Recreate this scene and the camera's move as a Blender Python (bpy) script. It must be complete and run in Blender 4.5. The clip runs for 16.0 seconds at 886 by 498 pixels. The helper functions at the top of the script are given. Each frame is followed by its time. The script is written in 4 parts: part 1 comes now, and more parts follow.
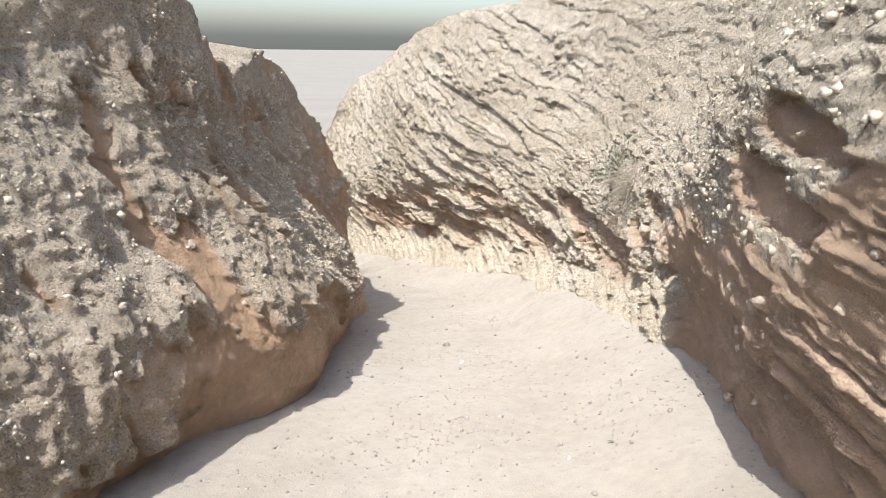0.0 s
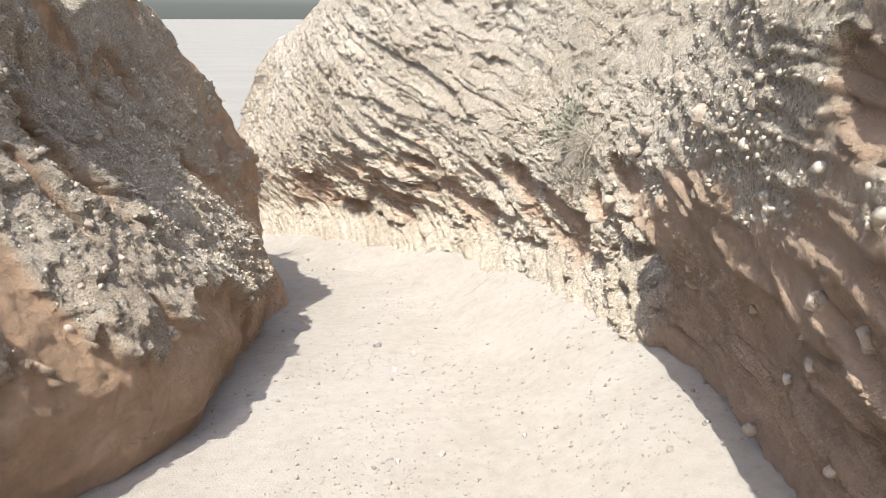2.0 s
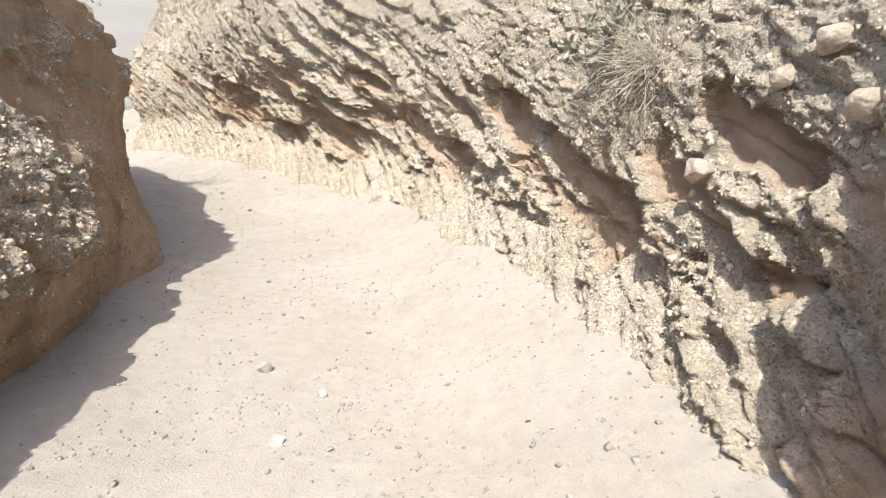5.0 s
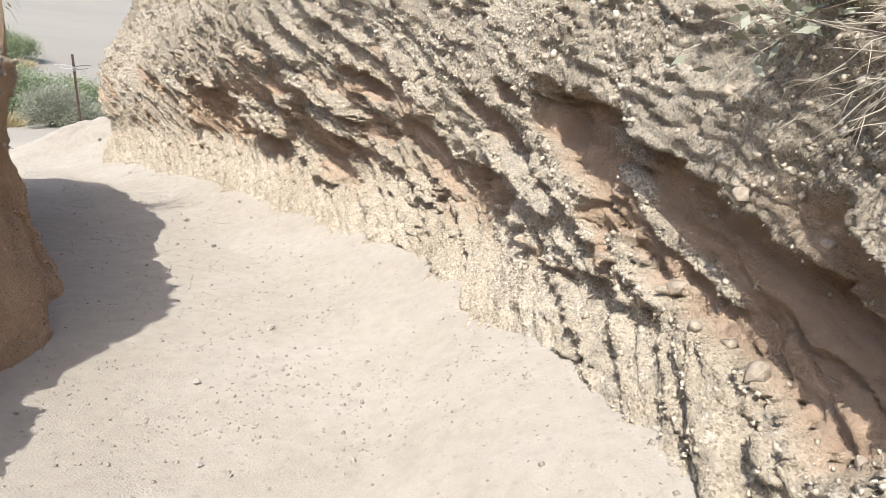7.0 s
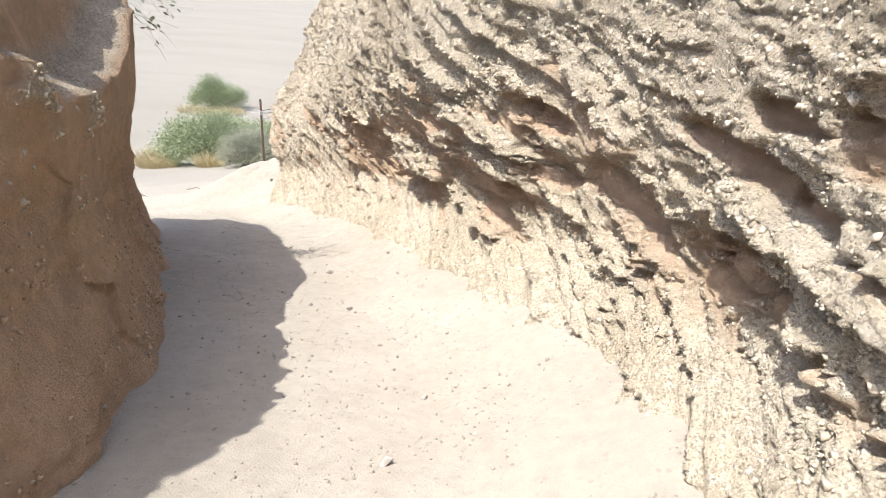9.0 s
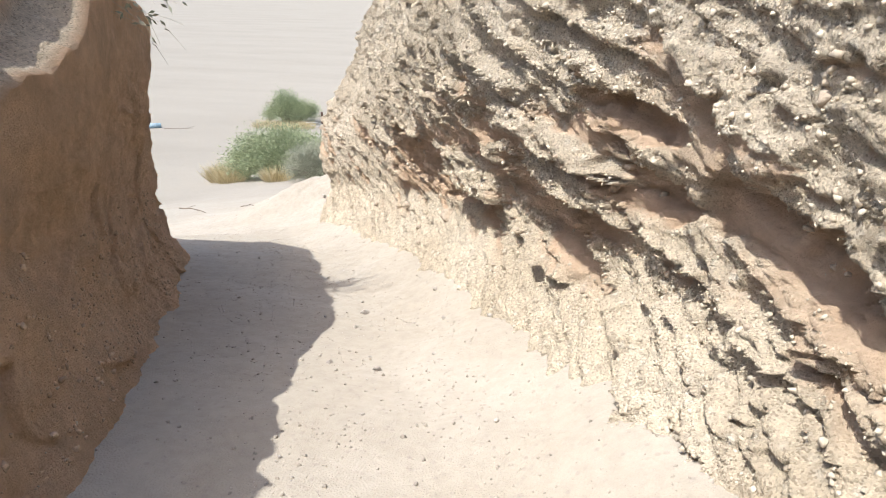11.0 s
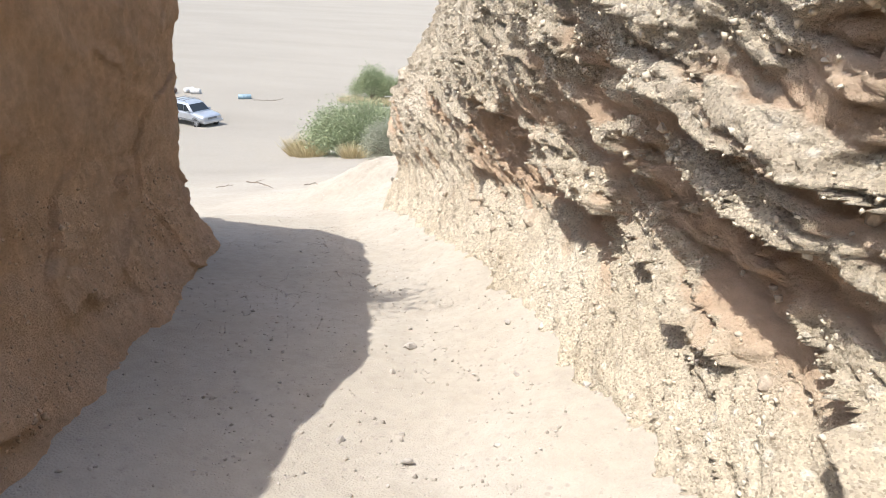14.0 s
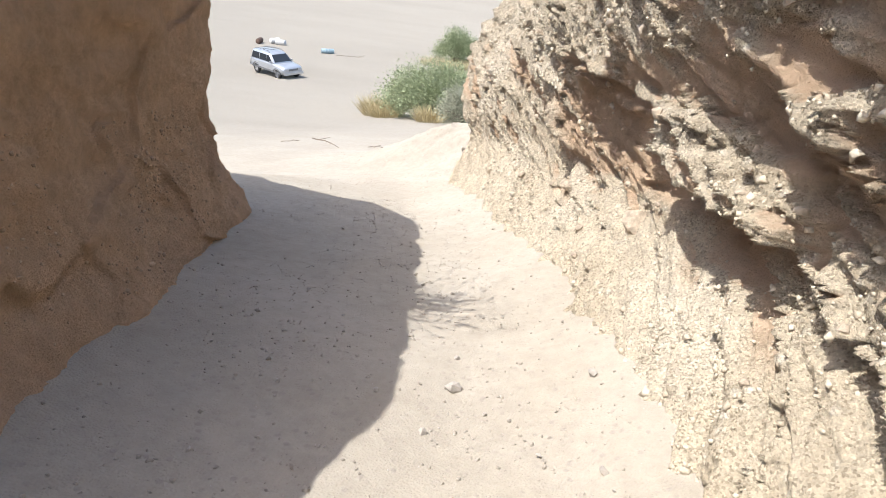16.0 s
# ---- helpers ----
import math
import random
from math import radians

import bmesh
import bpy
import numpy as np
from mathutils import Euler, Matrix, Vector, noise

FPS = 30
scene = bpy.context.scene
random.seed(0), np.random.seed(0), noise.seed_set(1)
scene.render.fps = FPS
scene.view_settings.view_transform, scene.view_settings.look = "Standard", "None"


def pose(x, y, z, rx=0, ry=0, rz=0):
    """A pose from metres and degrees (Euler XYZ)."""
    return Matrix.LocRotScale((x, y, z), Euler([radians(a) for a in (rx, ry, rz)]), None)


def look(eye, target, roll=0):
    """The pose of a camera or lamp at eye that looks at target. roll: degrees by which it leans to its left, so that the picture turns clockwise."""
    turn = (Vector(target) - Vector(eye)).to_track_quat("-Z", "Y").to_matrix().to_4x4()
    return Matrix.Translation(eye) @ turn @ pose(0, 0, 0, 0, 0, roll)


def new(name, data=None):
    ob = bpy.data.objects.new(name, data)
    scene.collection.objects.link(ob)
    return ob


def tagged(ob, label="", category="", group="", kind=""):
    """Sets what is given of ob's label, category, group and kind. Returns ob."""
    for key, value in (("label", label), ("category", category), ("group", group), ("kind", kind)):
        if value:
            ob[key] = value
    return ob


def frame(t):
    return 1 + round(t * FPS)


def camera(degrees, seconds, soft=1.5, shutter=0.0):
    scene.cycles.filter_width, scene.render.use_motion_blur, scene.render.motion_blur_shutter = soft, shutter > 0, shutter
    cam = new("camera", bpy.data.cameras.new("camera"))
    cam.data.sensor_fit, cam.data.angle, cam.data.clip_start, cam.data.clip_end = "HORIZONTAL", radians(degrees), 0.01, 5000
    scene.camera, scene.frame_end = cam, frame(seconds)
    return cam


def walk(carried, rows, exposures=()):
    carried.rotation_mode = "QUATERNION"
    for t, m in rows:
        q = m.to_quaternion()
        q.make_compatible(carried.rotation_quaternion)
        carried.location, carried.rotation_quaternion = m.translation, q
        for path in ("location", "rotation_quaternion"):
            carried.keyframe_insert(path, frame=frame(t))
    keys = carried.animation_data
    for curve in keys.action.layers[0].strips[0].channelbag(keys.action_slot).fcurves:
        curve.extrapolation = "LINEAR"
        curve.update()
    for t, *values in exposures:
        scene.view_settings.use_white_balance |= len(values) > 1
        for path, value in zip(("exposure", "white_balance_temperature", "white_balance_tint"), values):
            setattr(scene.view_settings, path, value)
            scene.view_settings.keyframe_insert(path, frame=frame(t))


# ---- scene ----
cam = camera(72.0, 16.0, soft=0.75)
METRES, EYE, TILT, LEAN, TURN = 12.0, 1.65, -19.0, -1.0, 0.0
ROWS = [
    (0.0, 0.0, 0.0, 0.0, 0.0, 0.0, -0.0),
    (0.5, 0.002, 0.0226, 0.001, -1.08, -2.51, 0.62),
    (1.0, 0.0061, 0.0516, 0.0042, -3.78, -2.31, 1.3),
    (1.5, 0.0091, 0.0777, 0.0061, -5.37, -1.98, 1.87),
    (2.0, 0.0141, 0.1014, 0.0069, -5.45, -2.73, 2.14),
    (2.5, 0.0188, 0.1279, 0.0078, -5.64, -4.52, 2.35),
    (3.0, 0.0244, 0.16, 0.0093, -6.09, -5.66, 2.18),
    (5.5, 0.0408, 0.3496, 0.0187, -9.74, -8.94, -4.57),
    (6.0, 0.0456, 0.3944, 0.0222, -9.53, -8.94, -5.19),
    (6.5, 0.0491, 0.4351, 0.0252, -9.51, -8.06, -5.0),
    (7.0, 0.0534, 0.4732, 0.0282, -9.03, -7.58, -4.41),
    (7.5, 0.0566, 0.514, 0.0313, -7.72, -7.01, -4.36),
    (8.0, 0.0569, 0.553, 0.0348, -2.18, -6.76, -4.24),
    (8.5, 0.0574, 0.5846, 0.0385, 2.92, -5.41, -4.32),
    (9.0, 0.0566, 0.6081, 0.0399, 6.56, -5.52, -4.78),
    (9.5, 0.0565, 0.6388, 0.0431, 9.21, -6.33, -4.95),
    (12.0, 0.0456, 0.7828, 0.057, 15.87, -4.05, -4.47),
    (12.5, 0.0394, 0.8095, 0.0594, 17.38, -4.0, -4.82),
    (13.0, 0.033, 0.8339, 0.0606, 18.06, -4.43, -5.55),
    (13.5, 0.0252, 0.8554, 0.0606, 19.33, -5.29, -6.51),
    (14.0, 0.0165, 0.8742, 0.0609, 21.1, -7.51, -7.64),
    (14.5, 0.0054, 0.8969, 0.0605, 22.23, -9.42, -9.71),
    (15.0, -0.0052, 0.9237, 0.0611, 23.09, -10.28, -11.55),
    (15.5, -0.0185, 0.9528, 0.0611, 25.33, -11.0, -12.42),
    (16.0, -0.0268, 0.9798, 0.0637, 28.39, -11.67, -12.28),
]
walk(cam, [(t, pose(0, 0, EYE, TILT, LEAN, TURN) @ pose(METRES * x, METRES * y, METRES * z, 90 + pitch, roll, yaw)) for t, x, y, z, yaw, pitch, roll in ROWS],
     exposures=[(0.0, 0.85, 6260, 10), (0.5, 0.91, 6260, 10), (2.0, 0.94, 6260, 10), (3.0, 0.74, 6260, 10), (5.5, 0.96, 6380, 10), (6.5, 0.96, 6380, 10), (7.5, 0.64, 6360, 10), (8.0, 0.68, 6360, 10), (9.0, 1.08, 6430, 10), (9.5, 1.02, 6430, 10), (12.0, 0.98, 6430, 10), (16.0, 1.06, 6430, 10)])

# ---- world and sun ----
SUN_EL, SUN_AZ = radians(62.0), math.atan2(-0.6, -0.8)      # azimuth from +y towards +x
TO_SUN = Vector((math.sin(SUN_AZ) * math.cos(SUN_EL), math.cos(SUN_AZ) * math.cos(SUN_EL), math.sin(SUN_EL)))
world = bpy.data.worlds.new("desert_sky")
scene.world = world
world.use_nodes = True
wt = world.node_tree
sky = wt.nodes.new("ShaderNodeTexSky")
sky.sky_type, sky.sun_disc = "NISHITA", False
sky.sun_elevation, sky.sun_rotation = SUN_EL, SUN_AZ % (2 * math.pi)
sky.dust_density = 2.5
wt.links.new(sky.outputs[0], wt.nodes["Background"].inputs[0])
wt.nodes["Background"].inputs[1].default_value = 0.15
sun = new("sun", bpy.data.lights.new("sun", "SUN"))
sun.data.energy, sun.data.angle, sun.data.color = 2.7, radians(0.53), (1.0, 0.97, 0.92)
sun.matrix_world = look((0, 0, 60), Vector((0, 0, 60)) - TO_SUN)


# ---- noise ----
PERM = np.random.RandomState(7).permutation(256)
PERM = np.concatenate([PERM, PERM, PERM])
GRAD = np.random.RandomState(8).normal(size=(256, 3))
GRAD /= np.linalg.norm(GRAD, axis=1)[:, None]


def gnoise(x, y, z=0.0):
    """Gradient noise, about -1 to 1, for arrays."""
    x, y, z = np.broadcast_arrays(np.asarray(x, float), np.asarray(y, float), np.asarray(z, float))
    xi, yi, zi = (np.floor(v).astype(int) for v in (x, y, z))
    xf, yf, zf = x - xi, y - yi, z - zi
    xi, yi, zi = xi & 255, yi & 255, zi & 255
    u, v, w = (f * f * f * (f * (f * 6 - 15) + 10) for f in (xf, yf, zf))
    total = np.zeros_like(xf)
    for dx in (0, 1):
        for dy in (0, 1):
            for dz in (0, 1):
                g = GRAD[PERM[PERM[PERM[xi + dx] + yi + dy] + zi + dz]]
                d = g[..., 0] * (xf - dx) + g[..., 1] * (yf - dy) + g[..., 2] * (zf - dz)
                total += d * (u if dx else 1 - u) * (v if dy else 1 - v) * (w if dz else 1 - w)
    return total * 1.6


def fbm(x, y, z=0.0, octaves=4, gain=0.5):
    total, amp = 0.0, 1.0
    for k in range(octaves):
        total = total + amp * gnoise(x * 2**k + 17.3 * k, y * 2**k + 5.1 * k, np.asarray(z) * 2**k + 9.7 * k)
        amp *= gain
    return total


def cells(x, y, seed=0):
    """Rounded lumps: 1 at a cell's middle, 0 at its rim, and a random number for each cell."""
    xi, yi = np.floor(x).astype(int), np.floor(y).astype(int)
    best, ident = np.full(x.shape, 9.0), np.zeros(x.shape)
    rnd = np.random.RandomState(40 + seed).rand(256, 3)
    for dx in (-1, 0, 1):
        for dy in (-1, 0, 1):
            k = PERM[PERM[(xi + dx) & 255] + ((yi + dy) & 255)]
            d = np.hypot(xi + dx + rnd[k, 0] - x, yi + dy + rnd[k, 1] - y) / (0.55 + 0.6 * rnd[k, 2])
            near = d < best
            best, ident = np.where(near, d, best), np.where(near, rnd[k, 2], ident)
    return np.sqrt(np.clip(1 - best * best, 0, 1)), ident


def smooth(a, b, v):
    t = np.clip((v - a) / (b - a), 0, 1)
    return t * t * (3 - 2 * t)


# ---- materials ----
def material(name, build, rough=0.9):
    m = bpy.data.materials.new(name)
    m.use_nodes = True
    nt = m.node_tree
    bsdf = nt.nodes["Principled BSDF"]
    bsdf.inputs["Roughness"].default_value = rough
    build(nt, bsdf)
    return m


def node(nt, kind, **values):
    n = nt.nodes.new("ShaderNode" + kind)
    for k, v in values.items():
        if isinstance(k, str) and k in n.inputs:
            n.inputs[k].default_value = v
    return n


def tex(nt, scale, detail=6.0, rough=0.6, vector=None):
    n = node(nt, "TexNoise", Scale=scale, Detail=detail, Roughness=rough)
    if vector is not None:
        nt.links.new(vector, n.inputs["Vector"])
    return n


def ramp(nt, fac, stops):
    r = nt.nodes.new("ShaderNodeValToRGB")
    els = r.color_ramp.elements
    while len(els) < len(stops):
        els.new(0.5)
    for e, (p, c) in zip(els, stops):
        e.position, e.color = p, (*c, 1.0)
    nt.links.new(fac, r.inputs[0])
    return r


def mixed(nt, fac, a, b, mode="MIX"):
    m = nt.nodes.new("ShaderNodeMix")
    m.data_type, m.blend_type = "RGBA", mode
    for v, sock in ((fac, m.inputs[0]), (a, m.inputs[6]), (b, m.inputs[7])):
        if isinstance(v, bpy.types.NodeSocket):
            nt.links.new(v, sock)
        elif isinstance(v, tuple):
            sock.default_value = (*v, 1.0)
        else:
            sock.default_value = v
    return m.outputs[2]


def bumped(nt, bsdf, layers):
    last = None
    for height, strength, distance in layers:
        b = node(nt, "Bump", Strength=abs(strength), Distance=distance)
        b.invert = strength < 0
        nt.links.new(height, b.inputs["Height"])
        if last:
            nt.links.new(last, b.inputs["Normal"])
        last = b.outputs[0]
    nt.links.new(last, bsdf.inputs["Normal"])


def earth(name, low, mid, high, pebble, pebble_scale=16.0, pebble_amount=0.6, grain=0.012, wash=None, speckle=0.0, clay=None):
    """Dusty earth with gravel set in it; clay: the brown of the soft beds between and of the shade in the hollows."""
    def build(nt, bsdf):
        pos = nt.nodes.new("ShaderNodeNewGeometry").outputs["Position"]
        big = tex(nt, 0.7, 5, 0.6, pos)
        fine = tex(nt, 9.0, 8, 0.7, pos)
        base = ramp(nt, big.outputs[0], [(0.3, low), (0.5, mid), (0.7, high)]).outputs[0]
        spots = ramp(nt, fine.outputs[0], [(0.3, (0.72, 0.70, 0.68)), (0.6, (1.1, 1.1, 1.1))]).outputs[0]
        if wash:                                              # grey gravel, down where the wash opens
            dot = nt.nodes.new("ShaderNodeVectorMath")
            dot.operation = "DOT_PRODUCT"
            nt.links.new(pos, dot.inputs[0])
            dot.inputs[1].default_value = (-0.62, 0.78, 0.0)
            add = node(nt, "Math")
            add.operation = "MULTIPLY_ADD"
            nt.links.new(tex(nt, 0.12, 5, 0.6, pos).outputs[0], add.inputs[0])
            add.inputs[1].default_value = 22.0
            nt.links.new(dot.outputs["Value"], add.inputs[2])
            span = nt.nodes.new("ShaderNodeMapRange")
            nt.links.new(add.outputs[0], span.inputs[0])
            span.inputs[1].default_value, span.inputs[2].default_value = 31.0, 46.0
            streak = nt.nodes.new("ShaderNodeMapping")
            streak.inputs["Scale"].default_value = (0.03, 0.09, 0.1)
            nt.links.new(pos, streak.inputs[0])
            tones = ramp(nt, tex(nt, 1.0, 6, 0.65, streak.outputs[0]).outputs[0], [(0.35, tuple(c * 0.95 for c in wash)), (0.62, tuple(c * 1.05 for c in wash))])
            base = mixed(nt, span.outputs[0], base, tones.outputs[0])
        col = mixed(nt, 0.35 if wash else 0.75, base, spots, "MULTIPLY")
        vor = node(nt, "TexVoronoi", Scale=pebble_scale, Randomness=1.0)
        nt.links.new(pos, vor.inputs["Vector"])
        vor2 = node(nt, "TexVoronoi", Scale=pebble_scale * 2.7, Randomness=1.0)
        nt.links.new(pos, vor2.inputs["Vector"])
        sep = nt.nodes.new("ShaderNodeSeparateColor")
        nt.links.new(vor.outputs["Color"], sep.inputs[0])
        some = ramp(nt, sep.outputs[0], [(1 - pebble_amount * 0.5, (0, 0, 0)), (1.0, (1, 1, 1))])
        body = ramp(nt, vor.outputs["Distance"], [(0.25, (1, 1, 1)), (0.5, (0, 0, 0))])
        mask = node(nt, "Math")
        mask.operation = "MULTIPLY"
        nt.links.new(some.outputs[0], mask.inputs[0]), nt.links.new(body.outputs[0], mask.inputs[1])
        col = mixed(nt, mask.outputs[0], col, pebble)
        if speckle:                                           # grains of dark and pale grit
            grit = node(nt, "TexVoronoi", Scale=95.0, Randomness=1.0)
            nt.links.new(pos, grit.inputs["Vector"])
            pick = nt.nodes.new("ShaderNodeSeparateColor")
            nt.links.new(grit.outputs["Color"], pick.inputs[0])
            tone = ramp(nt, pick.outputs[1], [(0.0, (0.58, 0.55, 0.52)), (0.25, (0.92, 0.91, 0.90)), (0.75, (1.04, 1.04, 1.04)), (1.0, (1.2, 1.2, 1.2))])
            col = mixed(nt, 0.9 * speckle, col, tone.outputs[0], "MULTIPLY")
        stony = None
        # the attribute paints the soft beds and the shade in the hollows brown
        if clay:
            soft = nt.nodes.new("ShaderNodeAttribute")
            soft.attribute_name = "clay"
            shaded_marl = ramp(nt, tex(nt, 2.4, 7, 0.65, pos).outputs[0], [(0.3, tuple(c * 0.86 for c in clay)), (0.5, clay), (0.72, tuple(c * f for c, f in zip(clay, (1.12, 1.17, 1.22))))])
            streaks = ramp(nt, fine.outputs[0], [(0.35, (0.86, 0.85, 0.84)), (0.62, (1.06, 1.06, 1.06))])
            col = mixed(nt, soft.outputs["Fac"], col, mixed(nt, 0.8, shaded_marl.outputs[0], streaks.outputs[0], "MULTIPLY"))
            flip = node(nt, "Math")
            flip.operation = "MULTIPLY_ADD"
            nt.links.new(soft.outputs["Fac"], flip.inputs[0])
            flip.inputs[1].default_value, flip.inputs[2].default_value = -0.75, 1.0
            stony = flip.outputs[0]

        def crusted(height):
            """A height that fades out where the brown of clay and shade shows."""
            if stony is None:
                return height
            m = node(nt, "Math")
            m.operation = "MULTIPLY"
            nt.links.new(height, m.inputs[0]), nt.links.new(stony, m.inputs[1])
            return m.outputs[0]

        nt.links.new(col, bsdf.inputs["Base Color"])
        inv = ramp(nt, vor2.outputs["Distance"], [(0.0, (1, 1, 1)), (0.7, (0, 0, 0))])
        extra = []
        if speckle:                                           # thin beds that dip along the gully
            shear = nt.nodes.new("ShaderNodeMapping")
            shear.inputs["Rotation"].default_value = (radians(-14), 0, 0)
            nt.links.new(pos, shear.inputs[0])
            squash = nt.nodes.new("ShaderNodeMapping")
            squash.inputs["Scale"].default_value = (2.2, 2.2, 34.0)
            nt.links.new(shear.outputs[0], squash.inputs[0])
            beds = tex(nt, 1.0, 5, 0.65, squash.outputs[0])
            extra = [(beds.outputs[0], 0.7 * speckle, 0.04), (crusted(grit.outputs["Distance"]), -0.8 * speckle, 0.009)]
        bumped(nt, bsdf, extra + [(crusted(mask.outputs[0]), 0.7 * pebble_amount, 0.035), (crusted(inv.outputs[0]), 0.8 * pebble_amount, 0.028), (fine.outputs[0], 0.8, grain * 3.5), (tex(nt, 55.0, 5, 0.75, pos).outputs[0], 0.9, grain * 1.6)])
        bsdf.inputs["Specular IOR Level"].default_value = 0.15
        bsdf.inputs["Diffuse Roughness"].default_value = 0.5 if wash else 1.0
    return material(name, build, 0.95)


def plain(name, colour, rough=0.6, metal=0.0, vary=0.15, scale=6.0, bump=0.0):
    def build(nt, bsdf):
        bsdf.inputs["Metallic"].default_value = metal
        geo = nt.nodes.new("ShaderNodeNewGeometry")
        n = tex(nt, scale, 5, 0.6, geo.outputs["Position"])
        dark, light = (tuple(min(1.0, c * f) for c in colour) for f in (1 - vary, 1 + vary))
        c = ramp(nt, n.outputs[0], [(0.3, dark), (0.7, light)])
        nt.links.new(c.outputs[0], bsdf.inputs["Base Color"])
        if bump:
            bumped(nt, bsdf, [(n.outputs[0], 0.6, bump)])
    return material(name, build, rough)


def leafy(name, dark, light, rough=0.7):
    def build(nt, bsdf):
        geo = nt.nodes.new("ShaderNodeNewGeometry")
        c = ramp(nt, geo.outputs["Random Per Island"], [(0.0, dark), (1.0, light)])
        nt.links.new(c.outputs[0], bsdf.inputs["Base Color"])
    return material(name, build, rough)


# clay colours hold the brown of shaded hollows as well as of clay
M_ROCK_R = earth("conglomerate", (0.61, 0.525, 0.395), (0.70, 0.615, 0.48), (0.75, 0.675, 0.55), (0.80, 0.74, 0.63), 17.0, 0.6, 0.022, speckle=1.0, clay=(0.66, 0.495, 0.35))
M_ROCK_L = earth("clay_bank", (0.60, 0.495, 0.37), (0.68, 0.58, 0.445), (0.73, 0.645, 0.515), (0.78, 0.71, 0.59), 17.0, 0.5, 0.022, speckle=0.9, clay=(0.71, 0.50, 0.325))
M_SAND = earth("dusty_sand", (0.392, 0.35, 0.286), (0.424, 0.382, 0.318), (0.452, 0.413, 0.352), (0.36, 0.32, 0.275), 26.0, 0.3, 0.0026, wash=(0.298, 0.272, 0.228))
M_STONE = plain("pale_stone", (0.47, 0.39, 0.30), 0.95, 0, 0.35, 22.0, 0.04)
M_GRIT = plain("grey_stone", (0.45, 0.41, 0.36), 0.9, 0, 0.3, 12.0, 0.02)
def chippy(name, dark, light):
    """Broken gravel, each piece with a tone of its own."""
    def build(nt, bsdf):
        geo = nt.nodes.new("ShaderNodeNewGeometry")
        tone = ramp(nt, geo.outputs["Random Per Island"], [(0.0, dark), (0.6, tuple((a + 2 * b) / 3 for a, b in zip(dark, light))), (1.0, light)])
        grain = tex(nt, 60.0, 5, 0.7, geo.outputs["Position"])
        speck = ramp(nt, grain.outputs[0], [(0.35, (0.82, 0.81, 0.8)), (0.6, (1.05, 1.05, 1.05))])
        nt.links.new(mixed(nt, 1.0, tone.outputs[0], speck.outputs[0], "MULTIPLY"), bsdf.inputs["Base Color"])
        bumped(nt, bsdf, [(grain.outputs[0], 0.6, 0.01)])
    return material(name, build, 0.95)


M_CHIP = chippy("gravel_chip", (0.53, 0.45, 0.34), (0.73, 0.65, 0.52))
M_CLAY_CHIP = chippy("clay_crumb", (0.46, 0.33, 0.22), (0.70, 0.52, 0.36))
M_ROAD_CHIP = chippy("road_gravel", (0.34, 0.30, 0.25), (0.50, 0.45, 0.38))
M_DRY = leafy("dry_twig", (0.42, 0.36, 0.27), (0.62, 0.56, 0.45), 0.8)
M_BARK = plain("grey_bark", (0.20, 0.16, 0.12), 0.9, 0, 0.3, 14.0, 0.01)
M_LEAF = leafy("mesquite_leaf", (0.18, 0.22, 0.11), (0.38, 0.42, 0.24))
M_GREY_LEAF = leafy("greasewood_leaf", (0.24, 0.25, 0.17), (0.40, 0.40, 0.30))
M_STRAW = leafy("straw", (0.42, 0.34, 0.18), (0.66, 0.56, 0.34))
M_RUST = plain("rusty_steel", (0.12, 0.075, 0.055), 0.8, 0.3, 0.35, 25.0, 0.004)
M_SILVER = plain("silver_paint", (0.50, 0.52, 0.54), 0.3, 0.55, 0.06, 2.0)
M_TRIM = plain("grey_plastic", (0.16, 0.165, 0.17), 0.6, 0, 0.1)
M_TYRE = plain("tyre_rubber", (0.03, 0.03, 0.03), 0.85, 0, 0.2, 20.0)
M_RIM = plain("alloy", (0.55, 0.55, 0.56), 0.35, 0.8, 0.08)
M_DARKGLASS = plain("tinted_glass", (0.025, 0.03, 0.035), 0.06, 0, 0.1)
M_LAMP = plain("lamp_glass", (0.75, 0.77, 0.78), 0.12, 0.2, 0.05)
M_WHITE = plain("chalky_white", (0.55, 0.54, 0.51), 0.6, 0, 0.15, 8.0)
M_BLUE = plain("faded_blue_plastic", (0.22, 0.31, 0.35), 0.5, 0, 0.2, 5.0)


# ---- ground ----
def ground_z(x, y):
    """Height of the sloping track and of the flat wash beyond it."""
    x, y = np.asarray(x, float), np.asarray(y, float)
    out = -0.62 * x + 0.78 * y                              # the way out of the gully
    track = -0.28 * y
    far = np.interp(out, [14, 20, 30, 43, 59, 100, 400, 3000], [-4.3, -6.0, -8.5, -11.6, -13.8, -15.5, -20.0, -60.0])
    w = smooth(15.0, 21.0, out)
    z = track * (1 - w) + far * w
    back = -y                                              # behind the start the track levels off
    z = np.where(back > 6, 1.68 + 0.1 * np.minimum(back - 6, 30), z)
    return z


TOE_Y = [-9, 0.2, 1.7, 3.1, 4.2, 5.8, 7.8, 9.2, 10.4, 11.7, 13.8, 16.2, 18.8, 20.1]
TOE_X = [3.4, 1.75, 1.47, 1.75, 2.0, 2.15, 2.0, 1.9, 1.65, 1.2, 0.1, -1.6, -3.8, -4.3]


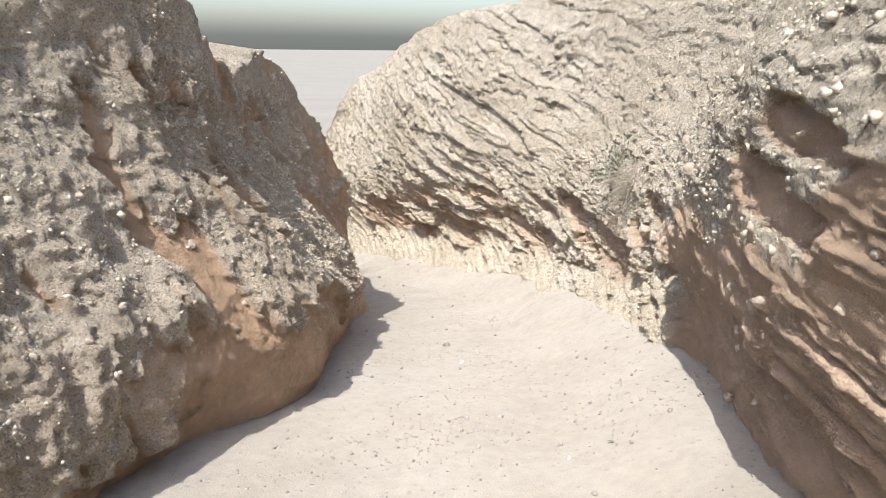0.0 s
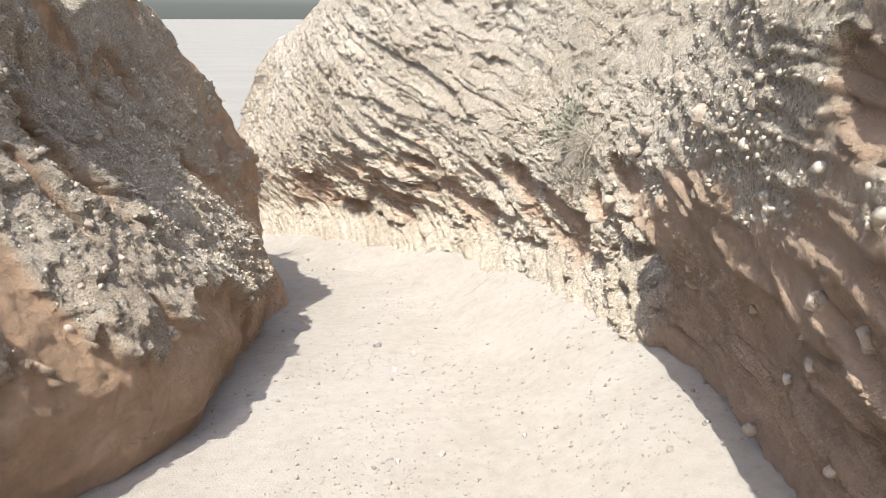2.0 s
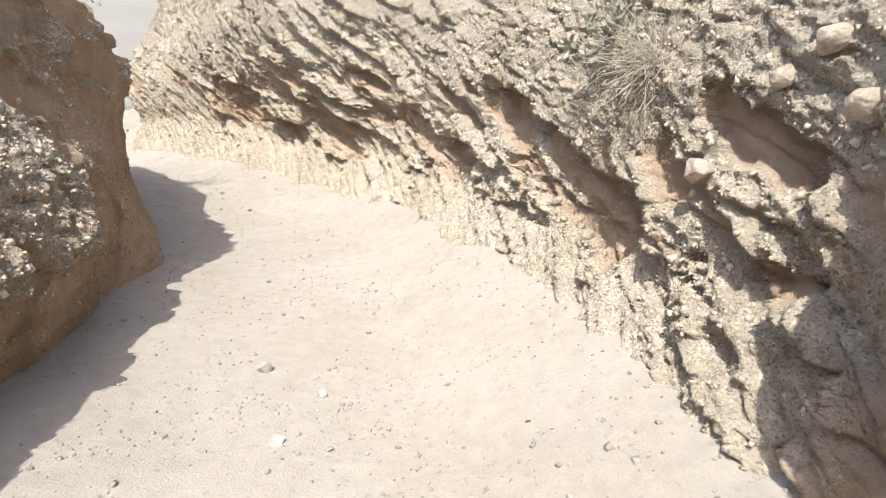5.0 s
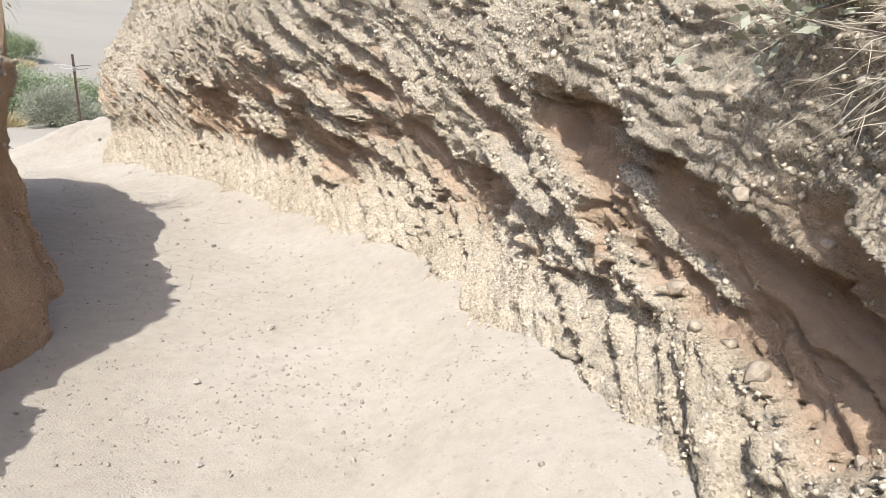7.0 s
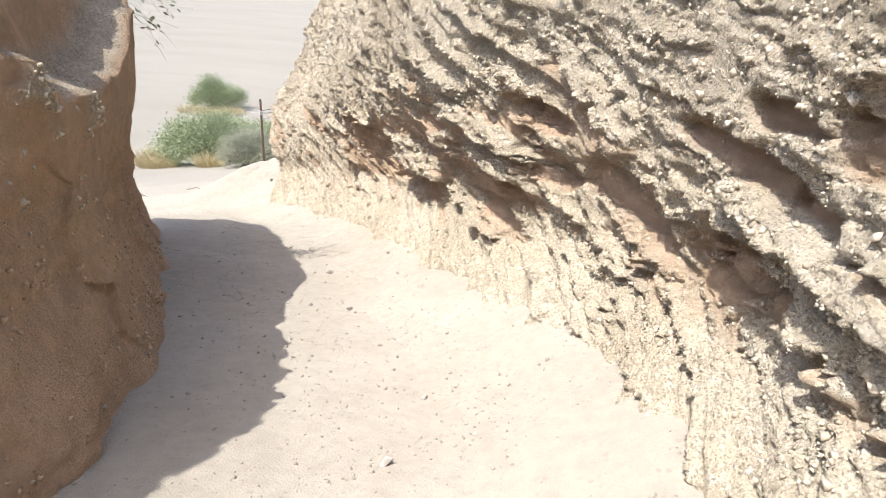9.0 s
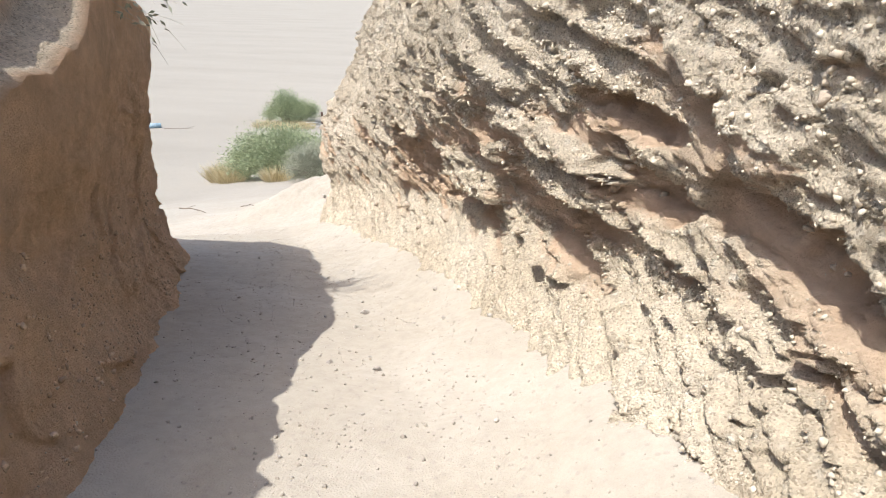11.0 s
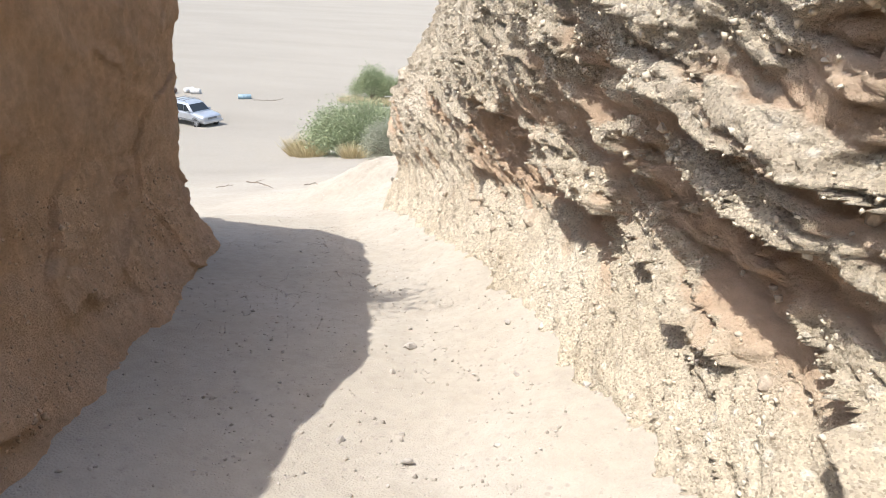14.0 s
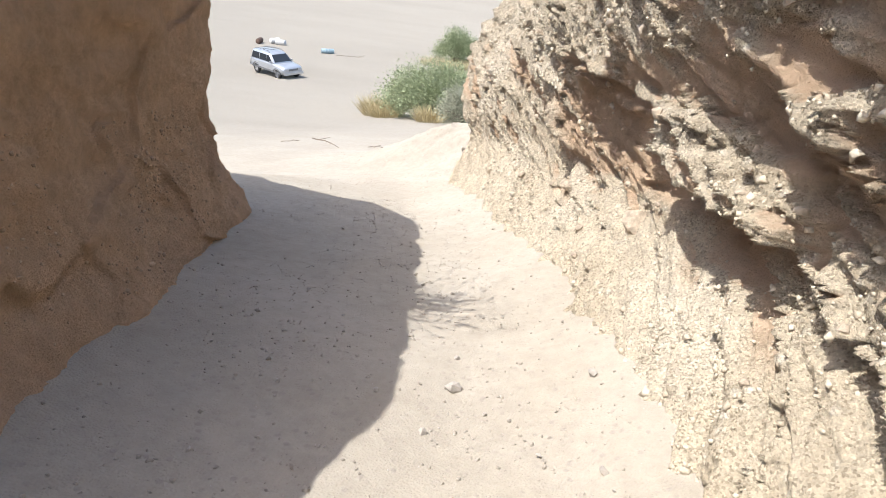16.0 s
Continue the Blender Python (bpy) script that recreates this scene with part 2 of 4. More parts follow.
def drift(x, y):
    """Sand banked up against the foot of the cliff."""
    d = (np.interp(y, TOE_Y, TOE_X) - x) * np.interp(y, [8, 13], [1.0, 0.76])
    ragged = d + 0.12 * fbm(x * 1.3, y * 1.3, 6.0, 3)
    return np.interp(y, [-2, 3, 6, 17, 19.5, 22], [0.3, 0.4, 0.54, 0.48, 0.32, 0.0]) * smooth(1.25, -0.1, ragged)


RUT_Y, RUT_X = [-5, 0, 2, 4, 7, 9, 11.4, 15, 20, 27], [0, 0, 0.3, 0.5, 0.71, 0.6, -0.3, -2.5, -6, -12]


def ruts(x, y):
    off = (x - np.interp(y, RUT_Y, RUT_X)) * np.interp(y, [9, 14], [1.0, 0.8])
    return -0.014 * (np.exp(-(((off - 0.75) / 0.16) ** 2)) + np.exp(-(((off + 0.75) / 0.16) ** 2)))


def mound(x, y):
    """Spoil heaped along the foot of the cliff's end."""
    return 1.2 * np.exp(-(((x + 5.0) / 2.6) ** 2 + ((y - 22.0) / 1.3) ** 2))


def graded(lo, hi, step, far, growth=1.35):
    mid = list(np.arange(lo, hi + step / 2, step))
    a, b, s = [], [], step
    while s < far:
        s *= growth
        a.append((a[-1] if a else mid[0]) - s)
        b.append((b[-1] if b else mid[-1]) + s)
    return np.array(a[::-1] + mid + b)


def sheet(name, x, y, z, mat, clay=None):
    """A mesh from grids of x, y and z; clay: how much soft clay, with the brown of its shade, shows at each point."""
    n, m = x.shape
    me = bpy.data.meshes.new(name)
    idx = np.arange(n * m).reshape(n, m)
    quads = np.stack([idx[:-1, :-1], idx[1:, :-1], idx[1:, 1:], idx[:-1, 1:]], -1).reshape(-1, 4)
    me.vertices.add(n * m)
    me.vertices.foreach_set("co", np.stack([x, y, z], -1).astype(np.float32).ravel())
    me.loops.add(quads.size)
    me.loops.foreach_set("vertex_index", quads.astype(np.int32).ravel())
    me.polygons.add(len(quads))
    me.polygons.foreach_set("loop_start", np.arange(0, quads.size, 4, dtype=np.int32))
    me.update(calc_edges=True)
    me.polygons.foreach_set("use_smooth", np.ones(len(quads), dtype=bool))
    me.materials.append(mat)
    if clay is not None:
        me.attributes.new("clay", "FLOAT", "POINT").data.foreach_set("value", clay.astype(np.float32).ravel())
    return new(name, me)


def ground_height(x, y):
    """The ground with its relief, ruts, drifted sand and the mound of spoil at the mouth of the gully."""
    near = smooth(60, 20, np.hypot(x, y - 10))
    z = ground_z(x, y) + near * (0.05 * fbm(x * 0.6, y * 0.6, 0.3) + 0.007 * fbm(x * 2.5, y * 2.5, 1.1, 4)) + (1 - near) * 0.12 * fbm(x * 0.08, y * 0.08, 2.0)
    return z + drift(x, y) + near * ruts(x, y) + mound(x, y) * (1 + 0.12 * fbm(x * 1.5, y * 1.5, 4.0, 5))


gx, gy = np.meshgrid(graded(-9.0, 4.0, 0.045, 700), graded(-1.0, 24.0, 0.05, 700), indexing="ij")
tagged(sheet("ground", gx, gy, ground_height(gx, gy), M_SAND), "pale dusty sand and gravel track sloping down into a wash", "ground", kind="structure")


# ---- gully walls ----
def curve_points(pts, fine, coarse, lo, hi):
    """Catmull-Rom through rows of numbers; fine steps where y lies between lo and hi."""
    p = np.array(pts, float)
    p = np.vstack([2 * p[0] - p[1], p, 2 * p[-1] - p[-2]])
    out = []
    for a, b, c, d in zip(p, p[1:], p[2:], p[3:]):
        t = np.linspace(0, 1, 200, endpoint=False)[:, None]
        out.append(0.5 * (2 * b + (c - a) * t + (2 * a - 5 * b + 4 * c - d) * t**2 + (3 * b - a - 3 * c + d) * t**3))
    out = np.vstack(out)
    along = np.r_[0, np.cumsum(np.hypot(*np.diff(out[:, :2], axis=0).T))]
    s, at = [], 0.0
    while at < along[-1]:
        s.append(at)
        y = np.interp(at, along, out[:, 1])
        at += fine if lo < y < hi else coarse
    s = np.array(s)
    return s, np.stack([np.interp(s, along, col) for col in out.T], 1)


def setback(profiles, heights, weights, hh):
    """Setback from the foot line at each height, blended from profiles."""
    fine = np.linspace(heights[0], heights[-1], 400)
    total = 0.0
    for n, p in enumerate(profiles):
        lut = np.convolve(np.pad(np.interp(fine, heights, p), 9, mode="edge"), np.ones(19) / 19, "valid")
        total = total + weights[:, n : n + 1] * np.interp(hh, fine, lut)
    return total


def bank(name, stations, profiles, heights, side, spine, relief, mat, step, lo, hi, upper=None):
    """A gully wall: a face over the foot line, a ragged rim and a top that runs back to the spine. side: 1 where the road lies to the path's right.
    upper: where along y a second, set-back step stands on the rim, and how high."""
    s, row = curve_points(stations, step, 0.09, lo, hi)
    foot, rim, weights = row[:, :2], row[:, 2], row[:, 3:]
    tangent = np.stack([np.gradient(c, s) for c in foot.T], 1)
    for _ in range(3):
        tangent = np.stack([np.interp(s, grid, np.convolve(np.pad(np.interp(grid, s, c), 12, mode="edge"), np.ones(25) / 25, "valid")) for grid in (np.arange(0, s[-1], 0.03),) for c in tangent.T], 1)
    tangent /= np.linalg.norm(tangent, axis=1)[:, None]
    inward = side * np.stack([tangent[:, 1], -tangent[:, 0]], 1)      # towards the road
    tall = rim.max()
    h = np.r_[np.arange(-0.3, 2.8, step), np.arange(2.8, tall + 1e-6, step * 2)]
    top = rim * (1 + 0.05 * fbm(s * 0.35, 3.1)) + 0.12 * fbm(s * 2.6, 8.0, 0, 4)
    hh = np.where(h[None, :] > 1.2, 1.2 + (h[None, :] - 1.2) * ((top[:, None] - 1.2) / (tall - 1.2)), h[None, :])
    z = ground_z(foot[:, 0], foot[:, 1])[:, None] + hh
    S = np.broadcast_to(s[:, None], z.shape)
    calm = 1.0 - 0.6 * smooth(0.9, 0.1, top[:, None] - hh)            # worn smooth towards the rim
    bumps, clay = relief(S, hh, z, row[:, 1:2])
    out = bumps * calm - setback(profiles, heights, weights, hh)
    x = foot[:, 0:1] + inward[:, 0:1] * out
    y = foot[:, 1:2] + inward[:, 1:2] * out
    line = np.array(spine, float)                                     # the top runs back to the spine
    sp = np.stack([np.interp(s, np.linspace(0, s[-1], len(line)), c) for c in line.T], 1)
    xs, ys, zs = [x], [y], [z]
    rise = np.zeros_like(s)
    if upper:
        y0, y1, tall_step = upper
        rise = tall_step * smooth(y0, y0 + 0.9, row[:, 1]) * smooth(y1, y1 - 0.7, row[:, 1]) * (1 + 0.3 * fbm(s * 1.7, 4.4, 0, 4))
    away = np.hypot(sp[:, 0] - x[:, -1], sp[:, 1] - y[:, -1])
    back = [(0.08, 0.0, 0.03), (0.2, 0.0, 0.05), (0.3, 0.05, 0.06), (0.34, 0.25, 0.07), (0.37, 0.5, 0.07), (0.4, 0.75, 0.08), (0.46, 0.93, 0.08), (0.6, 1.0, 0.1), (0.9, 1.05, 0.15), (1.5, 1.1, 0.25), (2.4, 1.0, 0.45), (3.6, 0.8, 0.6), (5.2, 0.5, 0.9), (7.0, 0.2, 1.0)]
    for metres, stair, lift in back:
        f = np.minimum(metres / away * np.minimum(1.0, away / 7.0) ** 0.5, 1.0)
        ragged = 0.05 * fbm(s * 3.0, metres * 9.0, 6.6, 4) * (stair > 0)
        xx = x[:, -1] * (1 - f) + sp[:, 0] * f + inward[:, 0] * ragged
        yy = y[:, -1] * (1 - f) + sp[:, 1] * f + inward[:, 1] * ragged
        xs.append(xx[:, None]), ys.append(yy[:, None])
        zs.append((z[:, -1] * (1 - f) + sp[:, 2] * f + rise * stair + lift * (0.2 + 0.4 * fbm(xx * 0.6, yy * 0.6)))[:, None])
    xs.append(sp[:, 0:1]), ys.append(sp[:, 1:2]), zs.append(sp[:, 2:3] + 0.2)
    # rows of the upper step also carry the brown of clay in shade
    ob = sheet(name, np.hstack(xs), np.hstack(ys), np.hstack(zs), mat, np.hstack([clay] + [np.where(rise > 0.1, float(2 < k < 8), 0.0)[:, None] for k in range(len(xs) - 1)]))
    face = np.stack([x, y, z], -1)
    return ob, face, inward, hh, clay


HEIGHTS = [-0.45, 0.0, 0.5, 1.0, 1.2, 1.5, 2.0, 2.5, 3.0, 4.5, 6.5]
R_NEAR = [0.1, 0.1, 0.04, -0.1, -0.17, -0.28, -0.33, -0.2, 0.1, 0.85, 1.6]
R_MID = [-0.6, -0.45, -0.2, 0.09, 0.08, 0.05, 0.05, 0.2, 0.44, 1.1, 1.8]
R_FAR = [-0.9, -0.75, -0.4, 0.0, 0.12, 0.05, -0.18, -0.43, -0.62, -0.45, 0.4]
RIGHT = [  # foot line x, y, height of the rim, and the weights of the three profiles
    (3.4, -9.0, 5.0, 1, 0, 0), (2.4, -3.0, 5.0, 1, 0, 0), (1.75, 0.2, 5.0, 1, 0, 0), (1.47, 1.7, 5.1, 1, 0, 0), (1.75, 3.1, 5.2, 1, 0, 0), (2.0, 4.2, 5.4, 0.97, 0.03, 0), (2.06, 4.65, 5.45, 0.75, 0.25, 0), (2.1, 5.1, 5.5, 0.15, 0.85, 0), (2.15, 5.8, 5.6, 0, 1, 0),
    (2.0, 7.8, 5.8, 0, 1, 0), (1.9, 9.2, 6.0, 0, 0.8, 0.2), (1.65, 10.4, 6.0, 0, 0.7, 0.3), (1.2, 11.7, 6.0, 0, 0.55, 0.45), (0.1, 13.8, 6.0, 0, 0.15, 0.85),
    (-1.5, 16.2, 6.0, 0, 0.25, 0.75), (-3.85, 18.85, 5.5, 0, 1, 0), (-4.55, 20.05, 5.0, 0.3, 0.7, 0), (-3.5, 22.0, 4.6, 0, 1, 0), (0.0, 24.5, 4.0, 0, 1, 0), (9.0, 26.0, 4.0, 0, 1, 0),
]
L_SLOPE = [0.08, 0.03, -0.08, 0.12, 0.25, 0.5, 0.93, 1.26, 1.55, 2.2, 2.6]
L_LEAN = [0.12, 0.05, -0.08, 0.14, 0.27, 0.5, 0.8, 0.97, 1.0, 1.08, 1.2]
L_PLUMB = [-0.42, -0.19, -0.02, 0.02, 0.02, -0.03, -0.11, -0.2, -0.26, -0.36, -0.25]
LEFT = [  # foot line x, y, height of the rim, and the weights of the three profiles
    (-4.2, -9.0, 4.2, 1, 0, 0), (-3.2, -3.0, 4.2, 1, 0, 0), (-2.2, 1.5, 4.2, 1, 0, 0), (-1.55, 3.4, 4.2, 0.6, 0.4, 0), (-1.1, 4.6, 3.6, 0.1, 0.9, 0), (-1.07, 5.8, 3.2, 0, 1, 0), (-1.08, 6.5, 3.15, 0, 1, 0),
    (-1.1, 7.4, 3.5, 0, 0.95, 0.05), (-1.2, 8.3, 3.0, 0, 0.6, 0.4), (-1.33, 9.2, 2.12, 0, 0.25, 0.75), (-1.6, 9.95, 1.85, 0, 0.1, 0.9), (-2.0, 10.8, 1.95, 0, 0.1, 0.9), (-2.38, 11.45, 2.18, 0, 0.05, 0.95),
    (-2.8, 12.1, 2.72, 0, 0, 1), (-3.3, 12.8, 2.95, 0, 0, 1), (-3.86, 13.56, 2.97, 0, 0, 1), (-4.88, 15.13, 3.05, 0, 0, 1), (-5.5, 15.5, 3.05, 0, 0, 1), (-7.0, 15.2, 3.3, 0, 0, 1),
    (-10.0, 14.2, 4.5, 0, 0, 1), (-18.0, 10.0, 4.0, 0, 0, 1),
]


def brow(u, deep=0.42, lip=0.05):
    """A bed with a sharp brow over a hollow: how far it stands out, and where the hollow is."""
    f = u - np.floor(u)
    over = smooth(deep - lip, deep, f)
    hollow = np.clip(f / deep, 0, 1) ** 1.3 * (1 - over)
    return 0.8 * over * (1 - f) / (1 - deep) - 0.7 * hollow, smooth(0.12, 0.5, hollow)


SCARS = [  # where blocks fell out of the cliff: along, height, half length, half height, tilt, depth
    (17.1, -0.78, 1.35, 0.25, 6, 0.21), (20.4, -1.55, 0.6, 0.17, -2, 0.17), (21.5, -1.76, 0.4, 0.09, 0, 0.1), (19.05, -1.45, 0.42, 0.12, 3, 0.14), (19.3, -0.97, 0.45, 0.09, 5, 0.13),
    (19.0, -0.72, 0.25, 0.06, 0, 0.11), (20.83, -1.1, 0.08, 0.08, 0, 0.14), (21.65, -1.33, 0.3, 0.07, 10, 0.1), (21.9, -1.25, 0.2, 0.07, 6, 0.12), (21.45, -1.28, 0.36, 0.1, 8, 0.15),
    (21.7, -1.47, 0.14, 0.05, 5, 0.1), (21.45, -1.66, 0.45, 0.1, 3, 0.1), (21.2, -2.0, 0.42, 0.05, 7, 0.1), (24.4, -2.8, 0.5, 0.12, 3, 0.12), (22.2, -2.15, 0.5, 0.08, 8, 0.09),
    (15.6, -0.31, 0.27, 0.12, 20, 0.15), (15.1, 0.04, 0.42, 0.13, 5, 0.16), (14.6, -0.37, 0.16, 0.06, 10, 0.11), (11.1, 1.4, 0.3, 0.09, 8, 0.08), (25.8, -2.8, 0.9, 0.2, 3, 0.14),
    (18.72, -1.04, 0.24, 0.09, 6, 0.12), (17.5, -1.05, 0.16, 0.08, 8, 0.1), (18.4, -0.72, 0.32, 0.12, 4, 0.14), (11.3, 1.15, 0.32, 0.11, 12, 0.06),
]
LEDGES = [  # blocks that stand out and catch the sun
    (24.35, -2.42, 0.7, 0.18, -3, 0.26), (25.05, -2.33, 0.32, 0.05, 0, 0.13), (23.3, -1.88, 0.18, 0.05, 0, 0.13), (23.0, -2.55, 0.8, 0.12, 4, 0.17), (26.5, -2.38, 0.6, 0.06, 0, 0.14), (21.4, -1.96, 1.5, 0.06, 2, 0.1),
    (18.6, -1.16, 0.6, 0.07, 4, 0.12), (17.55, -0.62, 0.26, 0.04, 10, 0.16), (17.4, -0.77, 0.2, 0.04, 10, 0.15), (16.9, -0.9, 0.35, 0.03, 10, 0.1), (22.4, -1.6, 0.75, 0.1, 7, 0.15),
    (24.0, -1.5, 0.5, 0.07, 6, 0.14), (27.4, -2.75, 0.4, 0.05, 5, 0.12), (23.2, -1.2, 0.5, 0.06, 8, 0.13), (25.0, -1.75, 0.25, 0.05, 5, 0.12), (22.4, -1.9, 0.5, 0.07, 6, 0.14),
]


def fallen(s, z):
    """Recesses with a sharp brow, and blocks that lean back upwards; where the clay behind takes the brown of the
    shade, and where blocks stand.
    """
    total, bare, proud = np.zeros_like(z), np.zeros_like(z), np.zeros_like(z)
    jag_u, jag_v = 0.09 * fbm(s * 4.0, z * 3.0, 61.0, 5, 0.6), 0.07 * fbm(s * 4.0, z * 7.0, 63.0, 5, 0.6)
    for rows, kind in ((SCARS, -1), (LEDGES, 1)):
        for cs, cz, long, tall, tilt, depth in rows:
            c, k = math.cos(radians(tilt)), math.sin(radians(tilt))
            u = ((s - cs) * c + (z - cz) * k + jag_u) / long
            v = ((z - cz) * c - (s - cs) * k + jag_v * min(1.0, tall * 6)) / tall
            r = (np.abs(u) ** 3 + np.abs(v) ** 3) ** (1 / 3)
            mask = smooth(1.06, 0.95, r)
            total = total + (-depth * mask * (0.8 + 0.2 * np.clip(v, -1, 1)) if kind < 0 else min(depth, 1.4 * tall + 0.02) * mask * (0.62 - 0.38 * v))
            bare = np.maximum(bare, mask) if kind < 0 else bare * (1 - mask)
            proud = np.maximum(proud, mask) if kind > 0 else proud
    return total, bare, proud


def relief_right(s, h, z, y):
    warp = fbm(s * 0.4, z * 0.4, 2.2, 3)
    b = z * 0.97 - np.interp(s, [0, 20.5, 22, 40], [0, 2.05, 2.4, 8.9]) + 0.14 * warp       # the beds steepen towards the mouth
    a = s * 0.98 + z * 0.2
    rag = 0.055 * fbm(a * 3.5, b * 6.0, 71.0, 5, 0.6)
    bb, torn = b + rag, 0.35 * fbm(a * 3.0, b * 5.0, 72.0, 4, 0.6)
    sheer = (1.0 - 0.8 * smooth(1.35, 1.75, h) * smooth(11.2, 9.6, y) - 0.4 * smooth(1.3, 1.8, h) * smooth(9.6, 11.2, y) * smooth(13.0, 11.5, y)) * (0.3 + 0.7 * smooth(3.6, 5.0, y))          # the upper face weathers evenly
    d, clay = 0.10 * fbm(a * 0.3, b * 0.7, 1.0, 3), np.zeros_like(z)
    for rate, amp, lo, hi, along, across, layer, even, soft in ((0.75, 0.15, -0.12, 0.05, 0.35, 1.3, 5.0, 0.0, 1.0), (2.0, 0.10, -0.05, 0.1, 0.45, 1.9, 15.0, 0.0, 1.0), (5.0, 0.05, -0.1, 0.1, 0.7, 3.5, 25.0, 0.3, 0.8), (12.0, 0.018, -0.3, 0.0, 1.3, 6.0, 27.0, 1.0, 0.0)):
        here = smooth(lo, hi, fbm(a * along, b * across, layer, 3) + torn) * (even + (1 - even) * sheer)
        shape, hollow = brow(bb * rate + 0.4 * fbm(a * 0.3 * rate**0.5, b * 0.6 * rate**0.7, layer + 2.0, 2), 0.42, 0.05 + 0.012 * rate)
        d = d + amp * here * shape * (1 - 0.45 * smooth(12.0, 13.0, y) if rate < 3 else 1.0)
        # hollows under the brows get the shade's brown with the clay
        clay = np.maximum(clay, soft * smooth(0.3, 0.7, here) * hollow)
    d = d + 0.02 * fbm(a * 0.9, b * 5.0, 9.0, 5) - 0.02 * np.abs(gnoise(a * 2.2, b * 4.5, 31.0)) - 0.012 * np.abs(gnoise(a * 6.0, b * 9.0, 33.0)) - 0.007 * np.abs(gnoise(a * 14.0, b * 18.0, 35.0))
    cut, bare, proud = fallen(s, z)
    crumbs = smooth(0.4, 0.5, fbm(a * 1.8, b * 5.0, 46.0, 5, 0.6)) * smooth(1.2, 1.6, h)      # gravel left clinging to the thick clay bed, painted shade-brown under the overhang
    thick = smooth(11.9, 12.6, y + 0.5 * torn) * smooth(17.4, 16.6, y + torn) * smooth(1.2, 1.32, h + 0.5 * rag + 0.12 * torn) * smooth(2.3, 2.1, h + 0.6 * torn) * (1 - proud) * (1 - crumbs)
    d = d + 0.06 * crumbs * smooth(12.0, 12.6, y)
    reach = np.where(s < 14.6, smooth(0.05, 1.0, h), smooth(0.4, 0.8, h))
    # the shaded overhanging face near the start is coloured brown as clay
    shaded_clay = smooth(5.0, 4.5, y) * smooth(1.75, 1.6, h + 0.3 * fbm(s * 1.6, h * 1.6, 44.0, 5, 0.6))
    clay = np.maximum(np.maximum(clay * smooth(0.75, 1.05, h) * smooth(2.7, 2.2, h + torn), bare * reach), np.maximum(shaded_clay, thick))
    stony = (1 - 0.9 * clay) * smooth(-0.6, -0.2, fbm(a * 0.7, b * 1.5, 11.0, 2)) * (0.5 + 0.5 * smooth(0.3, 1.2, h)) * (0.4 + 0.6 * smooth(3.0, 6.0, y + h - 1.5))
    lump, ident = cells(a * 7.0 + 0.3 * warp, b * 8.5)
    lump2, ident2 = cells(a * 13.0, b * 15.0, 3)
    lump3, ident3 = cells(a * 26.0, b * 29.0, 13)
    d = d + stony * (0.025 * lump * (ident > 0.93) + 0.014 * lump2 * (ident2 > 0.75) + 0.009 * lump3 * (ident3 > 0.45))
    rill = 0.94 * z - 0.34 * s
    run = 0.94 * s + 0.34 * z
    foot = smooth(1.6, 0.9, h)
    d = d * (0.75 + 0.25 * smooth(0.5, 1.1, h)) + foot * (0.11 * np.abs(gnoise(rill * 4.0 + 0.3 * warp, run * 0.5, 51.0)) + 0.085 * np.abs(gnoise(rill * 9.0, run * 0.9, 53.0)) + 0.05 * np.abs(gnoise(rill * 20.0, run * 2.0, 55.0)) - 0.09)      # ribs with sharp grooves between
    return d + cut * reach, clay


def relief_left(s, h, z, y):
    ragged = 0.5 * fbm(s * 0.8, h * 0.8, 4.0, 3) + 0.25 * fbm(s * 4.5, h * 1.8, 24.0, 4, 0.6)
    rough = np.maximum(smooth(0.72, 0.9, h + ragged) * smooth(9.0, 7.2, y), smooth(1.75, 1.9, h + 0.6 * ragged) * smooth(11.0, 10.0, y) * smooth(0.1, 0.2, fbm(s * 2.6, z * 2.2, 19.0, 4)))
    rough = np.maximum(rough, smooth(3.5, 2.7, y + 0.6 * ragged) * smooth(0.05, 0.2, h))
    crust = rough * smooth(-0.3, -0.2, fbm(s * 1.7 + 0.3 * z, z * 0.8, 12.0, 5, 0.6) + 0.1)      # gravel crust that hangs in tongues over the clay
    d = 0.12 * fbm(s * 0.6, z * 0.6, 1.3, 4) + 0.035 * fbm(s * 1.6, (z + 0.25 * s) * 3.6, 2.2, 5) + 0.012 * fbm(s * 14.0, z * 10.0, 5.5, 3)
    d = d + 0.11 * crust + crust * (0.08 * fbm(s * 2.2, z * 1.6, 16.0, 5, 0.55) - 0.05 * np.abs(gnoise(s * 5.0, z * 4.0, 31.0)) - 0.03 * np.abs(gnoise(s * 11.0, z * 9.0, 33.0)) - 0.012 * np.abs(gnoise(s * 21.0, z * 19.0, 35.0)))
    lump, ident = cells(s * 7.0, z * 8.0, 5)
    lump2, ident2 = cells(s * 14.0, z * 15.0, 6)
    lump3, ident3 = cells(s * 27.0, z * 28.0, 16)
    d = d + (0.08 + 0.92 * crust) * (0.035 * lump * (ident > 0.9) + 0.018 * lump2 * (ident2 > 0.65) + 0.011 * lump3 * (ident3 > 0.35))
    pit, pid = cells(s * 1.7, z * 2.2, 9)
    d = d - (1 - rough) * (0.06 * pit * (pid > 0.8) + 0.025 * np.abs(gnoise(s * 2.5, (z + 0.25 * s) * 4.0, 41.0)) + 0.012 * np.abs(gnoise(s * 9.0, z * 11.0, 43.0)))
    # all but the crust is clay, its brown deepened for the shaded parts
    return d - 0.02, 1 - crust


